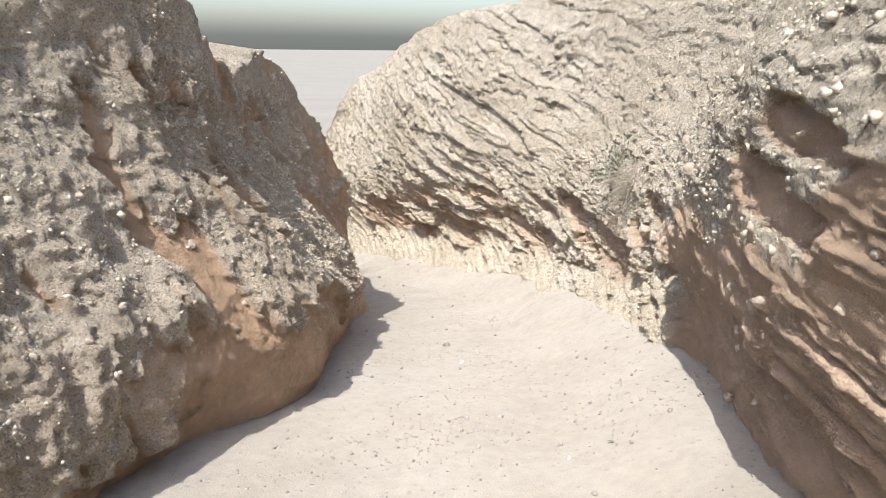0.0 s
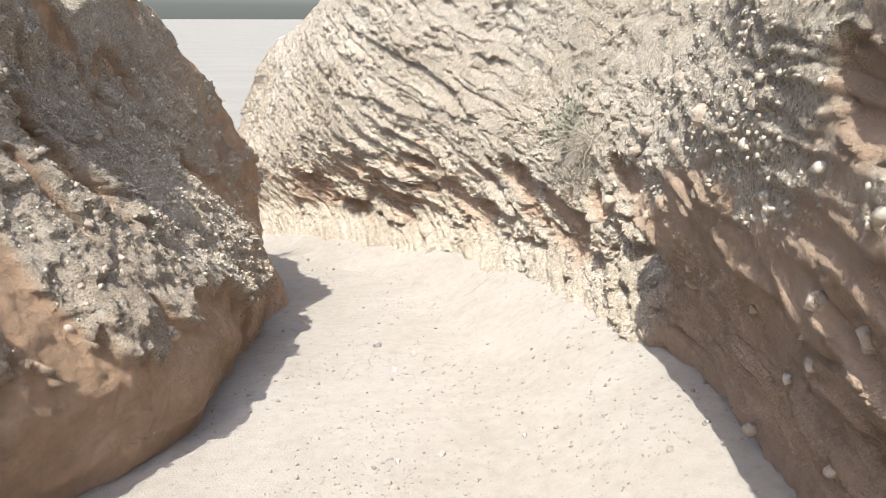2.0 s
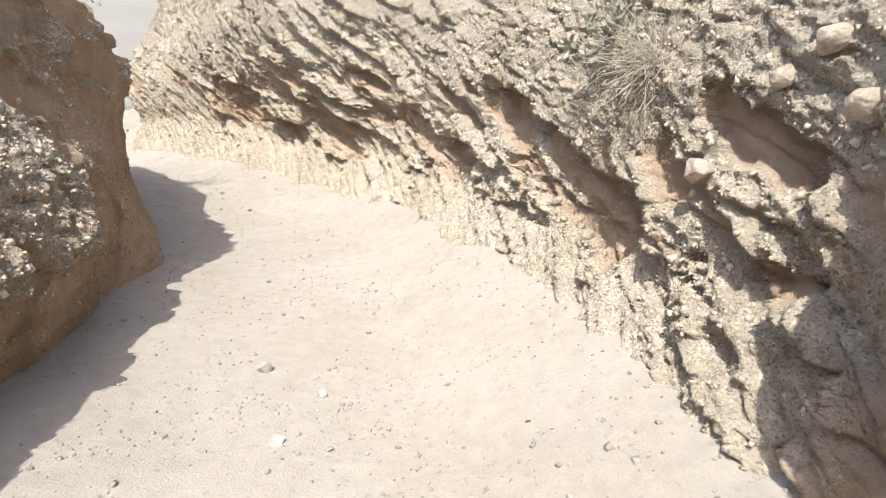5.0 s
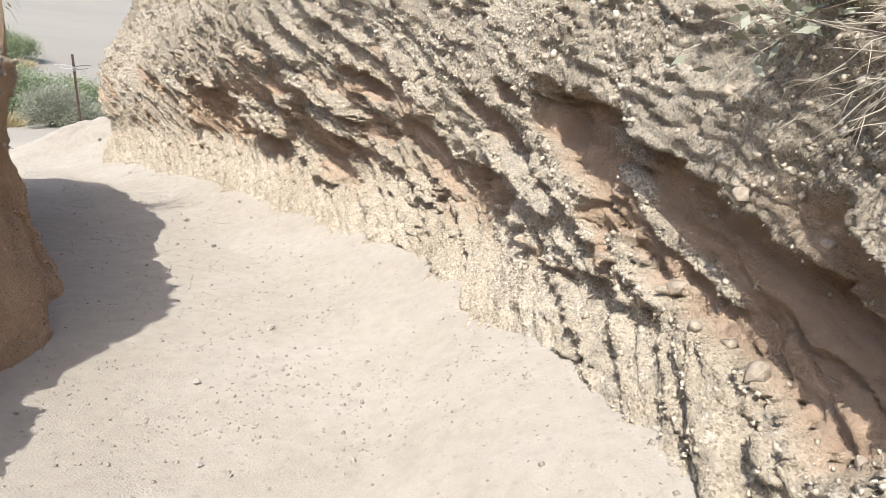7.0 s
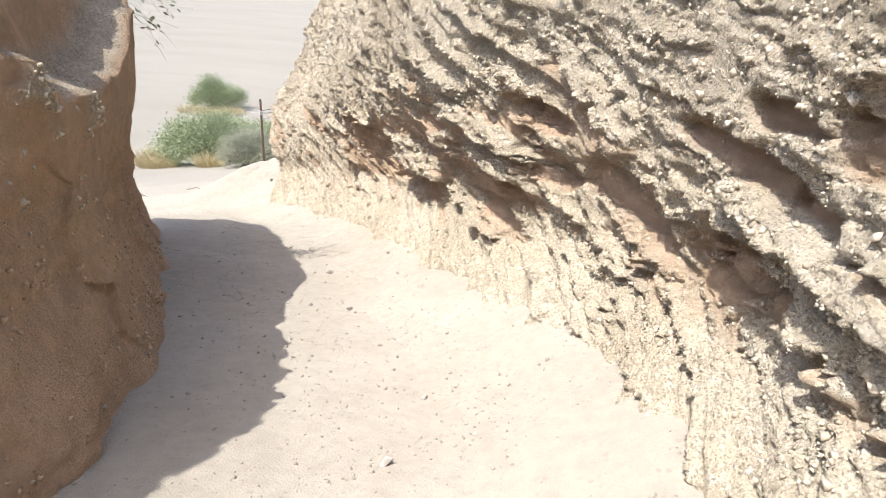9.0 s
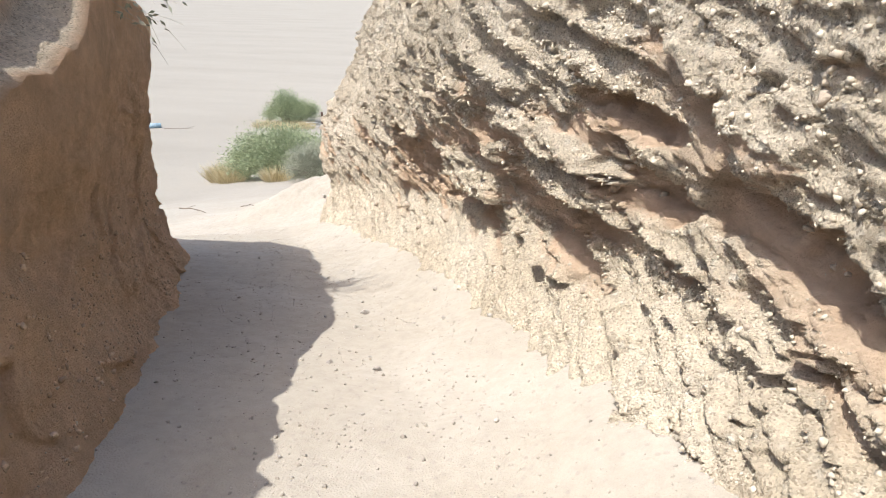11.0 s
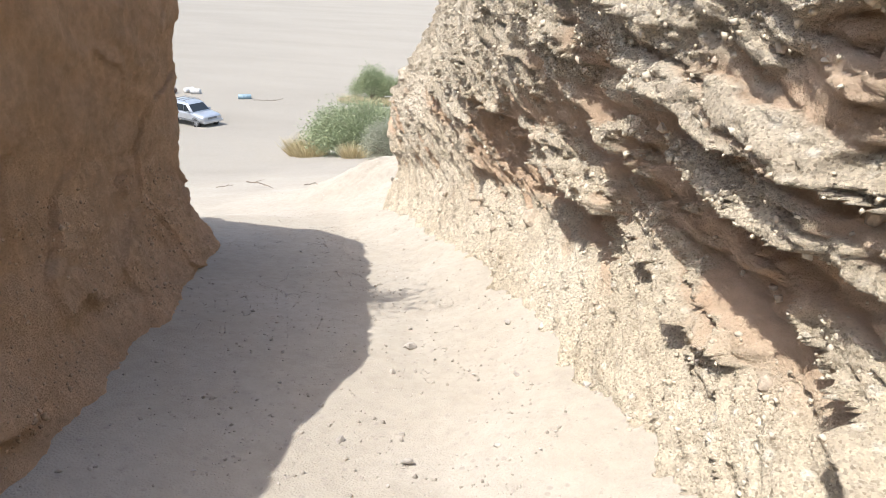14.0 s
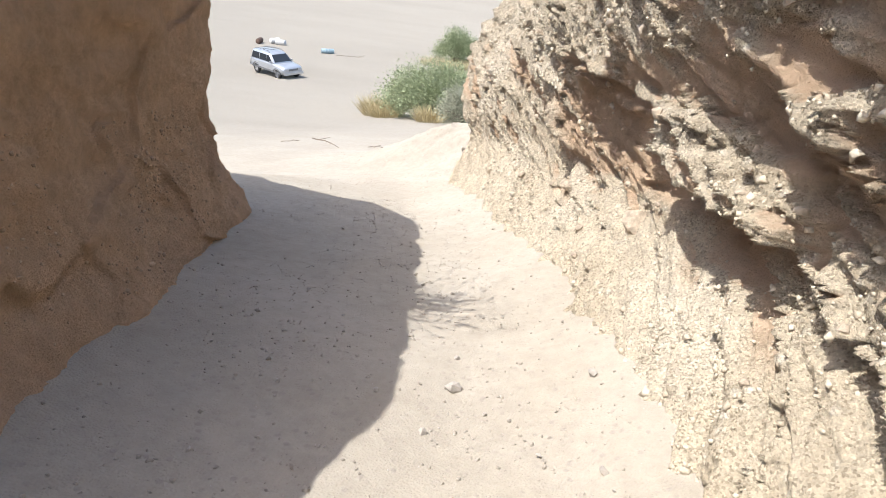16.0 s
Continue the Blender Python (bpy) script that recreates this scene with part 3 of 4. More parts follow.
wall_right, face_r, in_r, h_r, clay_shade_r = bank("wall_right", RIGHT, (R_NEAR, R_MID, R_FAR), HEIGHTS, -1, [(9, -9, 6.5), (9, 3, 5.0), (8, 12, 3.0), (5, 18, 1.0), (6, 20, 1.0)], relief_right, M_ROCK_R, 0.0138, 0.8, 20.5)
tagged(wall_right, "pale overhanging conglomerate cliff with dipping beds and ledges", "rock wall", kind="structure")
wall_left, face_l, in_l, h_l, clay_shade_l = bank("wall_left", LEFT, (L_SLOPE, L_LEAN, L_PLUMB), HEIGHTS, 1, [(-12, -9, 6.0), (-10, 2, 4.0), (-10, 8, 1.5), (-10, 10, 1.0), (-12, 9, 1.0)], relief_left, M_ROCK_L, 0.0165, 1.5, 16.0, (8.0, 13.4, 0.75))
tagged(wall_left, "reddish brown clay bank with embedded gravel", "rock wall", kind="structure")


# ---- helpers for things ----
def part(name, bm, mat, parent=None, label=""):
    me = bpy.data.meshes.new(name)
    bm.normal_update()
    bm.to_mesh(me)
    bm.free()
    me.materials.append(mat)
    ob = new(name, me)
    ob.parent = parent
    return tagged(ob, label)


def thing(name, x, y, z, turn, label, category, group=""):
    ob = new(name)
    ob.matrix_world = pose(x, y, z, 0, 0, turn)
    return tagged(ob, label, category, group)


def stone_bm(seed, detail=2, flat=0.7):
    """A broken, worn stone about 1 across: the hull of scattered points with its edges knocked off."""
    bm = bmesh.new()
    rnd = random.Random(seed)
    stretch = (0.5, 0.5 * rnd.uniform(0.65, 0.95), 0.5 * rnd.uniform(flat - 0.15, flat + 0.15))
    for _ in range(9 + 4 * detail):
        v = Vector((rnd.gauss(0, 1), rnd.gauss(0, 1), rnd.gauss(0, 1))).normalized()
        bm.verts.new(Vector(c * k for c, k in zip(v, stretch)))
    hull = bmesh.ops.convex_hull(bm, input=bm.verts)
    bmesh.ops.delete(bm, geom=[g for g in hull["geom_interior"] if isinstance(g, bmesh.types.BMVert)], context="VERTS")
    if detail > 1:
        bmesh.ops.bevel(bm, geom=bm.edges, offset=0.04, segments=1, affect="EDGES", clamp_overlap=True)
    for f in bm.faces:
        f.smooth = detail > 1
    return bm


def stone_mesh(seed, mat, detail=2, flat=0.7):
    me = bpy.data.meshes.new("stone")
    bm = stone_bm(seed, detail, flat)
    bm.to_mesh(me)
    bm.free()
    me.materials.append(mat)
    return me


def tube(bm, points, radii, sides=5):
    """A round bar along points."""
    rings = []
    for i, (p, r) in enumerate(zip(points, radii)):
        p = Vector(p)
        d = (Vector(points[min(i + 1, len(points) - 1)]) - Vector(points[max(i - 1, 0)])).normalized()
        u = d.orthogonal().normalized()
        w = d.cross(u)
        rings.append([bm.verts.new(p + r * (u * math.cos(a) + w * math.sin(a))) for a in (2 * math.pi * k / sides for k in range(sides))])
    for a, b in zip(rings, rings[1:]):
        for k in range(sides):
            bm.faces.new((a[k], a[(k + 1) % sides], b[(k + 1) % sides], b[k])).smooth = True
    bm.faces.new(rings[0][::-1])
    bm.faces.new(rings[-1])


def box(bm, x0, x1, y0, y1, z0, z1, bevel=0.0):
    r = bmesh.ops.create_cube(bm, size=1.0, matrix=Matrix.Translation(((x0 + x1) / 2, (y0 + y1) / 2, (z0 + z1) / 2)) @ Matrix.Diagonal((x1 - x0, y1 - y0, z1 - z0, 1)))
    if bevel:
        edges = list({e for v in r["verts"] for e in v.link_edges})
        bmesh.ops.bevel(bm, geom=edges, offset=bevel, segments=2, affect="EDGES")


def floor_at(x, y):
    """The ground's height with drift and mound, without its fine relief."""
    z = ground_z(x, y) + drift(np.asarray(float(x)), np.asarray(float(y))) + 0.05 * fbm(np.asarray(x * 0.6), np.asarray(y * 0.6), 0.3) * float(smooth(60, 20, math.hypot(x, y - 10)))
    return float(z + mound(x, y))


# ---- silver estate car in the wash ----
def loft(bm, sections):
    """A closed skin through rings of points; every ring has as many points."""
    rings = [[bm.verts.new(p) for p in ring] for ring in sections]
    n = len(rings[0])
    for a, b in zip(rings, rings[1:]):
        for k in range(n):
            bm.faces.new((a[k], b[k], b[(k + 1) % n], a[(k + 1) % n])).smooth = True
    bm.faces.new(rings[0])
    bm.faces.new(rings[-1][::-1])
    bmesh.ops.recalc_face_normals(bm, faces=bm.faces)


def body_ring(x, w, lo, hi, shoulder):
    """A cross-section of the lower body at x."""
    half = [(w * 0.86, lo), (w, lo + 0.12), (w, (lo + hi) / 2), (w * 0.985, hi - 0.1), (w * shoulder, hi), (w * 0.5, hi + 0.02)]
    return [(x, y, z) for y, z in half] + [(x, -y, z) for y, z in half[::-1]]


def cabin_ring(x, w, lo, hi):
    half = [(w, lo), (w * 0.93, lo + (hi - lo) * 0.5), (w * 0.84, hi - 0.06), (w * 0.74, hi), (w * 0.3, hi + 0.02)]
    return [(x, y, z) for y, z in half] + [(x, -y, z) for y, z in half[::-1]]


def quad(bm, pts, out, thick=0.012):
    """A thin pane with its corners at pts, swollen along out."""
    a = [bm.verts.new(Vector(p)) for p in pts]
    b = [bm.verts.new(Vector(p) + Vector(out) * thick) for p in pts]
    bm.faces.new(b)
    bm.faces.new(a[::-1])
    for k in range(len(pts)):
        bm.faces.new((a[k], a[(k + 1) % len(pts)], b[(k + 1) % len(pts)], b[k]))
    bmesh.ops.recalc_face_normals(bm, faces=bm.faces)


def silver_car(x, y, turn):
    car = thing("car", x, y, floor_at(x, y), turn, "silver four-wheel-drive estate car with a roof rack, parked on gravel", "car")
    bm = bmesh.new()
    loft(bm, [body_ring(px, w, lo, hi, sh) for px, w, lo, hi, sh in (
        (-2.38, 0.82, 0.55, 0.98, 0.95), (-2.3, 0.92, 0.45, 1.08, 0.97), (-1.6, 0.96, 0.42, 1.12, 0.98), (0.0, 0.97, 0.42, 1.12, 0.98), (0.95, 0.96, 0.42, 1.12, 0.97),
        (1.15, 0.955, 0.42, 1.1, 0.94), (1.9, 0.94, 0.44, 1.04, 0.92), (2.2, 0.90, 0.48, 0.99, 0.9), (2.32, 0.82, 0.55, 0.9, 0.9))])
    body = part("body", bm, M_SILVER, car)
    bm = bmesh.new()
    loft(bm, [cabin_ring(px, w, 1.1, hi) for px, w, hi in ((-2.28, 0.88, 1.16), (-2.12, 0.9, 1.74), (-1.9, 0.91, 1.8), (-0.8, 0.92, 1.84), (0.1, 0.91, 1.81), (0.32, 0.9, 1.74), (1.08, 0.88, 1.13))])
    cabin = part("cabin", bm, M_SILVER, car)
    bm = bmesh.new()
    quad(bm, [(0.98, -0.74, 1.2), (0.98, 0.74, 1.2), (0.42, 0.64, 1.68), (0.42, -0.64, 1.68)], (0.75, 0, 0.65), 0.03)
    part("windscreen", bm, M_DARKGLASS, cabin, "dark raked windscreen")
    bm = bmesh.new()
    quad(bm, [(-2.24, -0.7, 1.22), (-2.24, 0.7, 1.22), (-2.15, 0.62, 1.66), (-2.15, -0.62, 1.66)], (-1, 0, 0.1), 0.02)
    part("rear_window", bm, M_DARKGLASS, cabin)
    for side in (-1, 1):
        for a0, a1, b0, b1 in ((0.72, 0.0, 0.26, 0.0), (-0.08, -0.95, -0.08, -0.95), (-1.03, -2.05, -1.03, -1.95)):
            bm = bmesh.new()
            quad(bm, [(a0, side * 0.885, 1.18), (a1, side * 0.90, 1.18), (b1, side * 0.805, 1.66), (b0, side * 0.795, 1.66)], (0, side, 0.2), 0.03)
            part("side_window", bm, M_DARKGLASS, cabin)
        bm = bmesh.new()
        box(bm, -2.0, 2.0, side * 0.965 - 0.02, side * 0.965 + 0.02, 0.5, 0.62, 0.01)
        part("side_moulding", bm, M_TRIM, body)
        bm = bmesh.new()
        box(bm, 0.62, 0.76, side * 1.02 - 0.09, side * 1.02 + 0.09, 1.14, 1.28, 0.03)
        part("mirror", bm, M_SILVER, cabin)
        bm = bmesh.new()
        box(bm, 2.18, 2.31, side * 0.66 - 0.17, side * 0.66 + 0.17, 0.78, 0.92, 0.03)
        part("headlight", bm, M_LAMP, body, "clear glass headlight")
        bm = bmesh.new()
        tube(bm, [(-1.9, side * 0.62, 1.84), (-1.8, side * 0.62, 1.92), (0.0, side * 0.62, 1.93), (0.12, side * 0.62, 1.84)], [0.022] * 4, 6)
        part("roof_rail", bm, M_TRIM, car)
        for wx in (-1.42, 1.43):
            bm = bmesh.new()
            ring = [(0.36, -0.12), (0.385, -0.07), (0.385, 0.07), (0.36, 0.12), (0.24, 0.12), (0.22, 0.0), (0.24, -0.12)]
            loop = [[bm.verts.new((r * math.cos(a), o, r * math.sin(a))) for r, o in ring] for a in (2 * math.pi * k / 28 for k in range(28))]
            for k in range(28):
                for m in range(len(ring)):
                    bm.faces.new((loop[k][m], loop[(k + 1) % 28][m], loop[(k + 1) % 28][(m + 1) % len(ring)], loop[k][(m + 1) % len(ring)])).smooth = True
            bmesh.ops.recalc_face_normals(bm, faces=bm.faces)
            wheel = part("wheel", bm, M_TYRE, car, "black tyre on a silver alloy rim")
            wheel.location = (wx, side * 0.85, 0.385)
            bm = bmesh.new()
            for k in range(5):
                a = 2 * math.pi * k / 5
                tube(bm, [(0.04 * math.cos(a), side * 0.09, 0.04 * math.sin(a)), (0.23 * math.cos(a), side * 0.1, 0.23 * math.sin(a))], [0.045, 0.03], 6)
            bmesh.ops.create_cone(bm, cap_ends=True, segments=24, radius1=0.235, radius2=0.235, depth=0.05, matrix=Matrix.Translation((0, side * 0.05, 0)) @ Matrix.Rotation(math.pi / 2, 4, "X"))
            part("rim", bm, M_RIM, wheel)
            bm = bmesh.new()
            arch = [(wx + 0.46 * math.cos(a), side * 0.965, 0.42 + 0.44 * math.sin(a)) for a in (math.pi * k / 12 for k in range(13))]
            tube(bm, arch, [0.035] * 13, 6)
            part("wheel_arch", bm, M_TRIM, body)
    for bx in (-1.5, -0.9, -0.3):
        bm = bmesh.new()
        box(bm, bx - 0.03, bx + 0.03, -0.62, 0.62, 1.92, 1.95, 0.008)
        part("crossbar", bm, M_TRIM, car)
    bm = bmesh.new()
    box(bm, 2.26, 2.36, -0.42, 0.42, 0.76, 0.91, 0.02)
    part("grille", bm, M_TRIM, body, "dark grille")
    for bx, d in ((2.3, 0.16), (-2.4, -0.1)):
        bm = bmesh.new()
        box(bm, min(bx, bx + d), max(bx, bx + d), -0.9, 0.9, 0.46, 0.68, 0.05)
        part("bumper", bm, M_SILVER, car)
    return car


silver_car(-37.05, 48.35, -12.0)


# ---- plants ----
def blade(bm, p, d, length, width, rnd):
    """A small leaf."""
    d = d.normalized()
    side = d.cross(Vector((rnd.uniform(-1, 1), rnd.uniform(-1, 1), rnd.uniform(-1, 1)))).normalized() * width
    a, b, c = bm.verts.new(p), bm.verts.new(p + d * length * 0.5 + side), bm.verts.new(p + d * length)
    e = bm.verts.new(p + d * length * 0.5 - side)
    bm.faces.new((a, b, c, e))


def bush(name, x, y, width, depth, height, leaf, clumps, per, size, seed, label, category="bush", turn=0.0):
    """A spreading bush of many thin stems, each with sprays of small leaves."""
    rnd = random.Random(seed)
    ob = thing(name, x, y, floor_at(x, y) - 0.05, turn, label, category)
    stems, crown = bmesh.new(), bmesh.new()
    for k in range(clumps):
        ang, far = rnd.uniform(0, 2 * math.pi), math.sqrt(rnd.random())
        uneven = 0.8 + 0.35 * noise.noise(Vector((math.cos(ang) * 1.6, math.sin(ang) * 1.6, seed)))
        tip = Vector((math.cos(ang) * far * width / 2 * uneven, math.sin(ang) * far * depth / 2 * uneven, 0))
        dome = math.sqrt(max(0.05, 1 - 0.85 * far * far))
        tip.z = height * dome * rnd.uniform(0.45, 1.0) * (0.85 + 0.3 * noise.noise(Vector((tip.x * 0.5, tip.y * 0.5, seed + 4))))
        root = Vector((tip.x * 0.25, tip.y * 0.25, 0.0))
        mid = root.lerp(tip, 0.55) + Vector((rnd.uniform(-0.15, 0.15), rnd.uniform(-0.15, 0.15), height * 0.12))
        if k % 3 == 0:
            tube(stems, [root, mid, tip], [0.035, 0.02, 0.006], 4)
        grow = (tip - mid).normalized()
        for _ in range(per):
            p = mid.lerp(tip, rnd.uniform(0.35, 1.1)) + Vector((rnd.gauss(0, 1), rnd.gauss(0, 1), rnd.gauss(0, 0.8))) * 0.09 * height
            p.z = max(0.03, p.z)
            d = grow + Vector((rnd.gauss(0, 0.6), rnd.gauss(0, 0.6), rnd.gauss(0.1, 0.5)))
            blade(crown, p, d, size * rnd.uniform(0.6, 1.4), size * 0.17, rnd)
    part("branchwork", stems, M_BARK, ob, "grey woody stems")
    part("crown", crown, leaf, ob)
    return ob


def tuft(x, y, radius, height, count, seed, label, name="dry_grass"):
    rnd = random.Random(seed)
    bm = bmesh.new()
    for _ in range(count * 3):
        a, r = rnd.uniform(0, 6.283), radius * math.sqrt(rnd.random())
        p = Vector((r * math.cos(a), r * math.sin(a), 0))
        d = Vector((math.cos(a) * r / radius * 0.7 + rnd.gauss(0, 0.25), math.sin(a) * r / radius * 0.7 + rnd.gauss(0, 0.25), 1))
        blade(bm, p, d, height * rnd.uniform(0.35, 1.0), 0.011, rnd)
    ob = part(name, bm, M_STRAW)
    ob.location = (x, y, floor_at(x, y))
    return tagged(ob, label, "dry grass", "straw tufts")


bush("mesquite_bush", -15.1, 38.4, 9.6, 5.6, 3.2, M_LEAF, 640, 78, 0.125, 3, "large green mesquite bush with feathery leaves beside the wash", turn=20)
bush("mesquite_bush", -29.3, 65.4, 7.2, 5.0, 3.5, M_LEAF, 420, 62, 0.15, 5, "rounded green mesquite bush standing alone in the wash")
bush("greasewood_bush", -12.0, 34.8, 4.6, 3.2, 2.2, M_GREY_LEAF, 380, 62, 0.09, 8, "low grey-green desert bush behind the sand mound")
tuft(-18.7, 37.4, 1.0, 1.3, 420, 11, "straw-yellow dry grass at the foot of a green bush")
tuft(-17.9, 36.4, 0.7, 0.8, 220, 12, "straw-yellow dry grass at the foot of a green bush")
for n, (tx, ty, tr) in enumerate(((-30.5, 62.6, 1.3), (-28.4, 62.2, 1.2), (-26.8, 62.8, 1.1), (-14.6, 35.4, 0.6))):
    tuft(tx, ty, tr, 0.9, 240, 20 + n, "low straw-coloured dry grass under a bush")


def twiggy(name, base, out, count, length, seed, label, spread=0.8, mat=M_DRY, leaves=0):
    """A dead shrub of bent, forking twigs. out: the way it leans."""
    rnd = random.Random(seed)
    ob = new(name)
    ob.location = base
    tagged(ob, label, "shrub")
    leafbm = bmesh.new()
    for n in range(12):
        bm = bmesh.new()
        lean = Vector((rnd.gauss(0, spread * 0.7), rnd.gauss(0, spread * 0.7), rnd.gauss(0, spread * 0.7)))
        for _ in range(count // 12):
            p = Vector((rnd.gauss(0, 0.05), rnd.gauss(0, 0.05), rnd.gauss(0, 0.05)))
            d = (Vector(out) + lean + Vector((rnd.gauss(0, spread), rnd.gauss(0, spread), rnd.gauss(0, spread))) * 0.7).normalized()
            pts, reach = [p.copy()], length * rnd.uniform(0.4, 1.0)
            for k in range(6):
                d = (d + Vector((rnd.gauss(0, 0.16), rnd.gauss(0, 0.16), rnd.gauss(-0.03, 0.16)))).normalized()
                p = p + d * reach / 6
                pts.append(p.copy())
                if k > 1 and rnd.random() < 0.5:
                    e = (d + Vector((rnd.gauss(0, 0.6), rnd.gauss(0, 0.6), rnd.gauss(0, 0.6)))).normalized()
                    tube(bm, [p, p + e * reach * 0.14, p + e * reach * 0.26 + Vector((0, 0, -0.02))], [0.002, 0.0016, 0.001], 3)
                for _ in range(leaves):
                    blade(leafbm, p + Vector((rnd.gauss(0, 0.04), rnd.gauss(0, 0.04), rnd.gauss(0, 0.04))), d + Vector((rnd.gauss(0, 0.7), rnd.gauss(0, 0.7), rnd.gauss(0, 0.7))), 0.07, 0.014, rnd)
            tube(bm, pts, [0.0035, 0.003, 0.0028, 0.0025, 0.002, 0.0015, 0.001], 4)
        part("branch", bm, mat, ob, "" if n else "pale bare branch")
    if leaves:
        part("foliage", leafbm, M_GREY_LEAF, ob, "small grey-green leaves")
    else:
        leafbm.free()
    return ob


def on_face(face, inward, place):
    """The point of a wall's face nearest to a place, and the way out from the wall there."""
    d = ((face - np.array(place)) ** 2).sum(-1)
    i, j = np.unravel_index(np.argmin(d), d.shape)
    return Vector(face[i, j]), Vector((*inward[i], 0.0))


spot, way = on_face(face_r, in_r, (2.05, 6.8, 0.1))
twiggy("dry_shrub", spot - way * 0.05, way * 0.8 + Vector((0, -0.2, 0.35)), 130, 0.5, 31, "tangled leafless dry shrub growing out of the cliff face")
spot, way = on_face(face_r, in_r, (2.05, 7.3, 0.15))
twiggy("dry_shrub", spot - way * 0.05, way * 0.6 + Vector((0, 0.2, 0.5)), 40, 0.45, 33, "small dry shrub with a few grey leaves on the cliff", leaves=2)
spot, way = on_face(face_r, in_r, (1.95, 6.0, 0.9))
twiggy("dry_shrub", spot - way * 0.05, way * 0.7 + Vector((0, 0.1, 0.3)), 30, 0.5, 34, "thin leafless dry shrub growing out of the cliff face")
spot, way = on_face(face_l, in_l, (-3.3, 13.2, 0.2))
twiggy("rim_shrub", spot - way * 0.55 + Vector((0, 0, 0.15)), way * 0.9 + Vector((0.3, 0.6, 0.35)), 72, 1.15, 37, "wiry shrub leaning out over the rim of the clay bank", 0.35, M_DRY, 2)

# ---- steel post on the mound ----
post = thing("fence_post", -8.5, 28.1, floor_at(-8.5, 28.1) - 0.1, 0, "rusty steel fence post with bent wire knotted round it", "post")
POST_TOP = 3.05
bm = bmesh.new()
box(bm, -0.04, 0.04, -0.004, 0.004, 0, POST_TOP, 0.001)
box(bm, -0.004, 0.004, 0.0045, 0.045, 0, POST_TOP, 0.001)
part("steel_section", bm, M_RUST, post)
for n, (sx, mat) in enumerate(((-1, M_WHITE), (1, M_RUST))):
    bm = bmesh.new()
    loop = [(sx * (0.31 + 0.29 * math.cos(a)), -0.03 - 0.02 * math.sin(2 * a), 2.6 + 0.06 * math.sin(a) + (0.03, 0.12)[n] * (0.5 + 0.5 * math.cos(a))) for a in (2 * math.pi * k / 18 for k in range(16))]
    tube(bm, loop, [0.009] * 16, 6)
    part("wire_loop", bm, mat, post, ("pale bent wire loop", "rusty bent wire loop")[n])
bm = bmesh.new()
for k in range(5):
    tube(bm, [(0.06 * math.cos(a), 0.02 + 0.06 * math.sin(a), 2.52 + 0.025 * k + 0.02 * math.sin(a + k)) for a in (2 * math.pi * q / 10 for q in range(11))], [0.012] * 11, 5)
part("wire_knot", bm, M_WHITE, post, "pale wire wound round the post")
for k in range(9):
    bm = bmesh.new()
    box(bm, -0.012, 0.012, -0.014, -0.0045, 1.2 + k * 0.18, 1.23 + k * 0.18, 0.002)
    part("stud", bm, M_RUST, post)

# ---- rubbish and driftwood in the wash ----
drum = thing("plastic_drum", -41.0, 59.4, floor_at(-41.0, 59.4) + 0.22, 35, "faded pale blue drum lying on its side on gravel", "drum")
bm = bmesh.new()
prof = [(-0.62, 0.12), (-0.62, 0.24), (-0.56, 0.26), (-0.2, 0.255), (-0.18, 0.275), (-0.14, 0.255), (0.14, 0.255), (0.18, 0.275), (0.2, 0.255), (0.56, 0.26), (0.62, 0.24), (0.62, 0.12)]
tube(bm, [(a, 0, 0) for a, _ in prof], [r for _, r in prof], 20)
shell = part("shell", bm, M_BLUE, drum)
bm = bmesh.new()
tube(bm, [(0.615, 0, 0.1), (0.65, 0, 0.1)], [0.04, 0.04], 10)
part("cap", bm, M_WHITE, shell, "white screw cap")


def dead_branch(x, y, turn, length, seed, label):
    rnd = random.Random(seed)
    bm = bmesh.new()
    pts, p, d = [], Vector((-length / 2, 0, 0.05)), Vector((1, 0, 0))
    for k in range(9):
        pts.append(p.copy())
        d = (d + Vector((0, rnd.gauss(0, 0.2), 0))).normalized()
        p = p + d * length / 8
        p.z = 0.05 + 0.04 * rnd.random()
        if k % 2:
            e = (d + Vector((0, rnd.choice((-0.9, 0.9)), 0.25))).normalized()
            tube(bm, [pts[-1], pts[-1] + e * length * 0.1, pts[-1] + e * length * 0.2], [0.012, 0.009, 0.004], 5)
    tube(bm, pts, [(0.018 - 0.0016 * k) * (0.4 + 0.4 * length) for k in range(9)], 6)
    ob = part("dead_branch", bm, M_BARK)
    ob.matrix_world = pose(x, y, floor_at(x, y), 0, 0, turn)
    return tagged(ob, label, "branch", "driftwood")


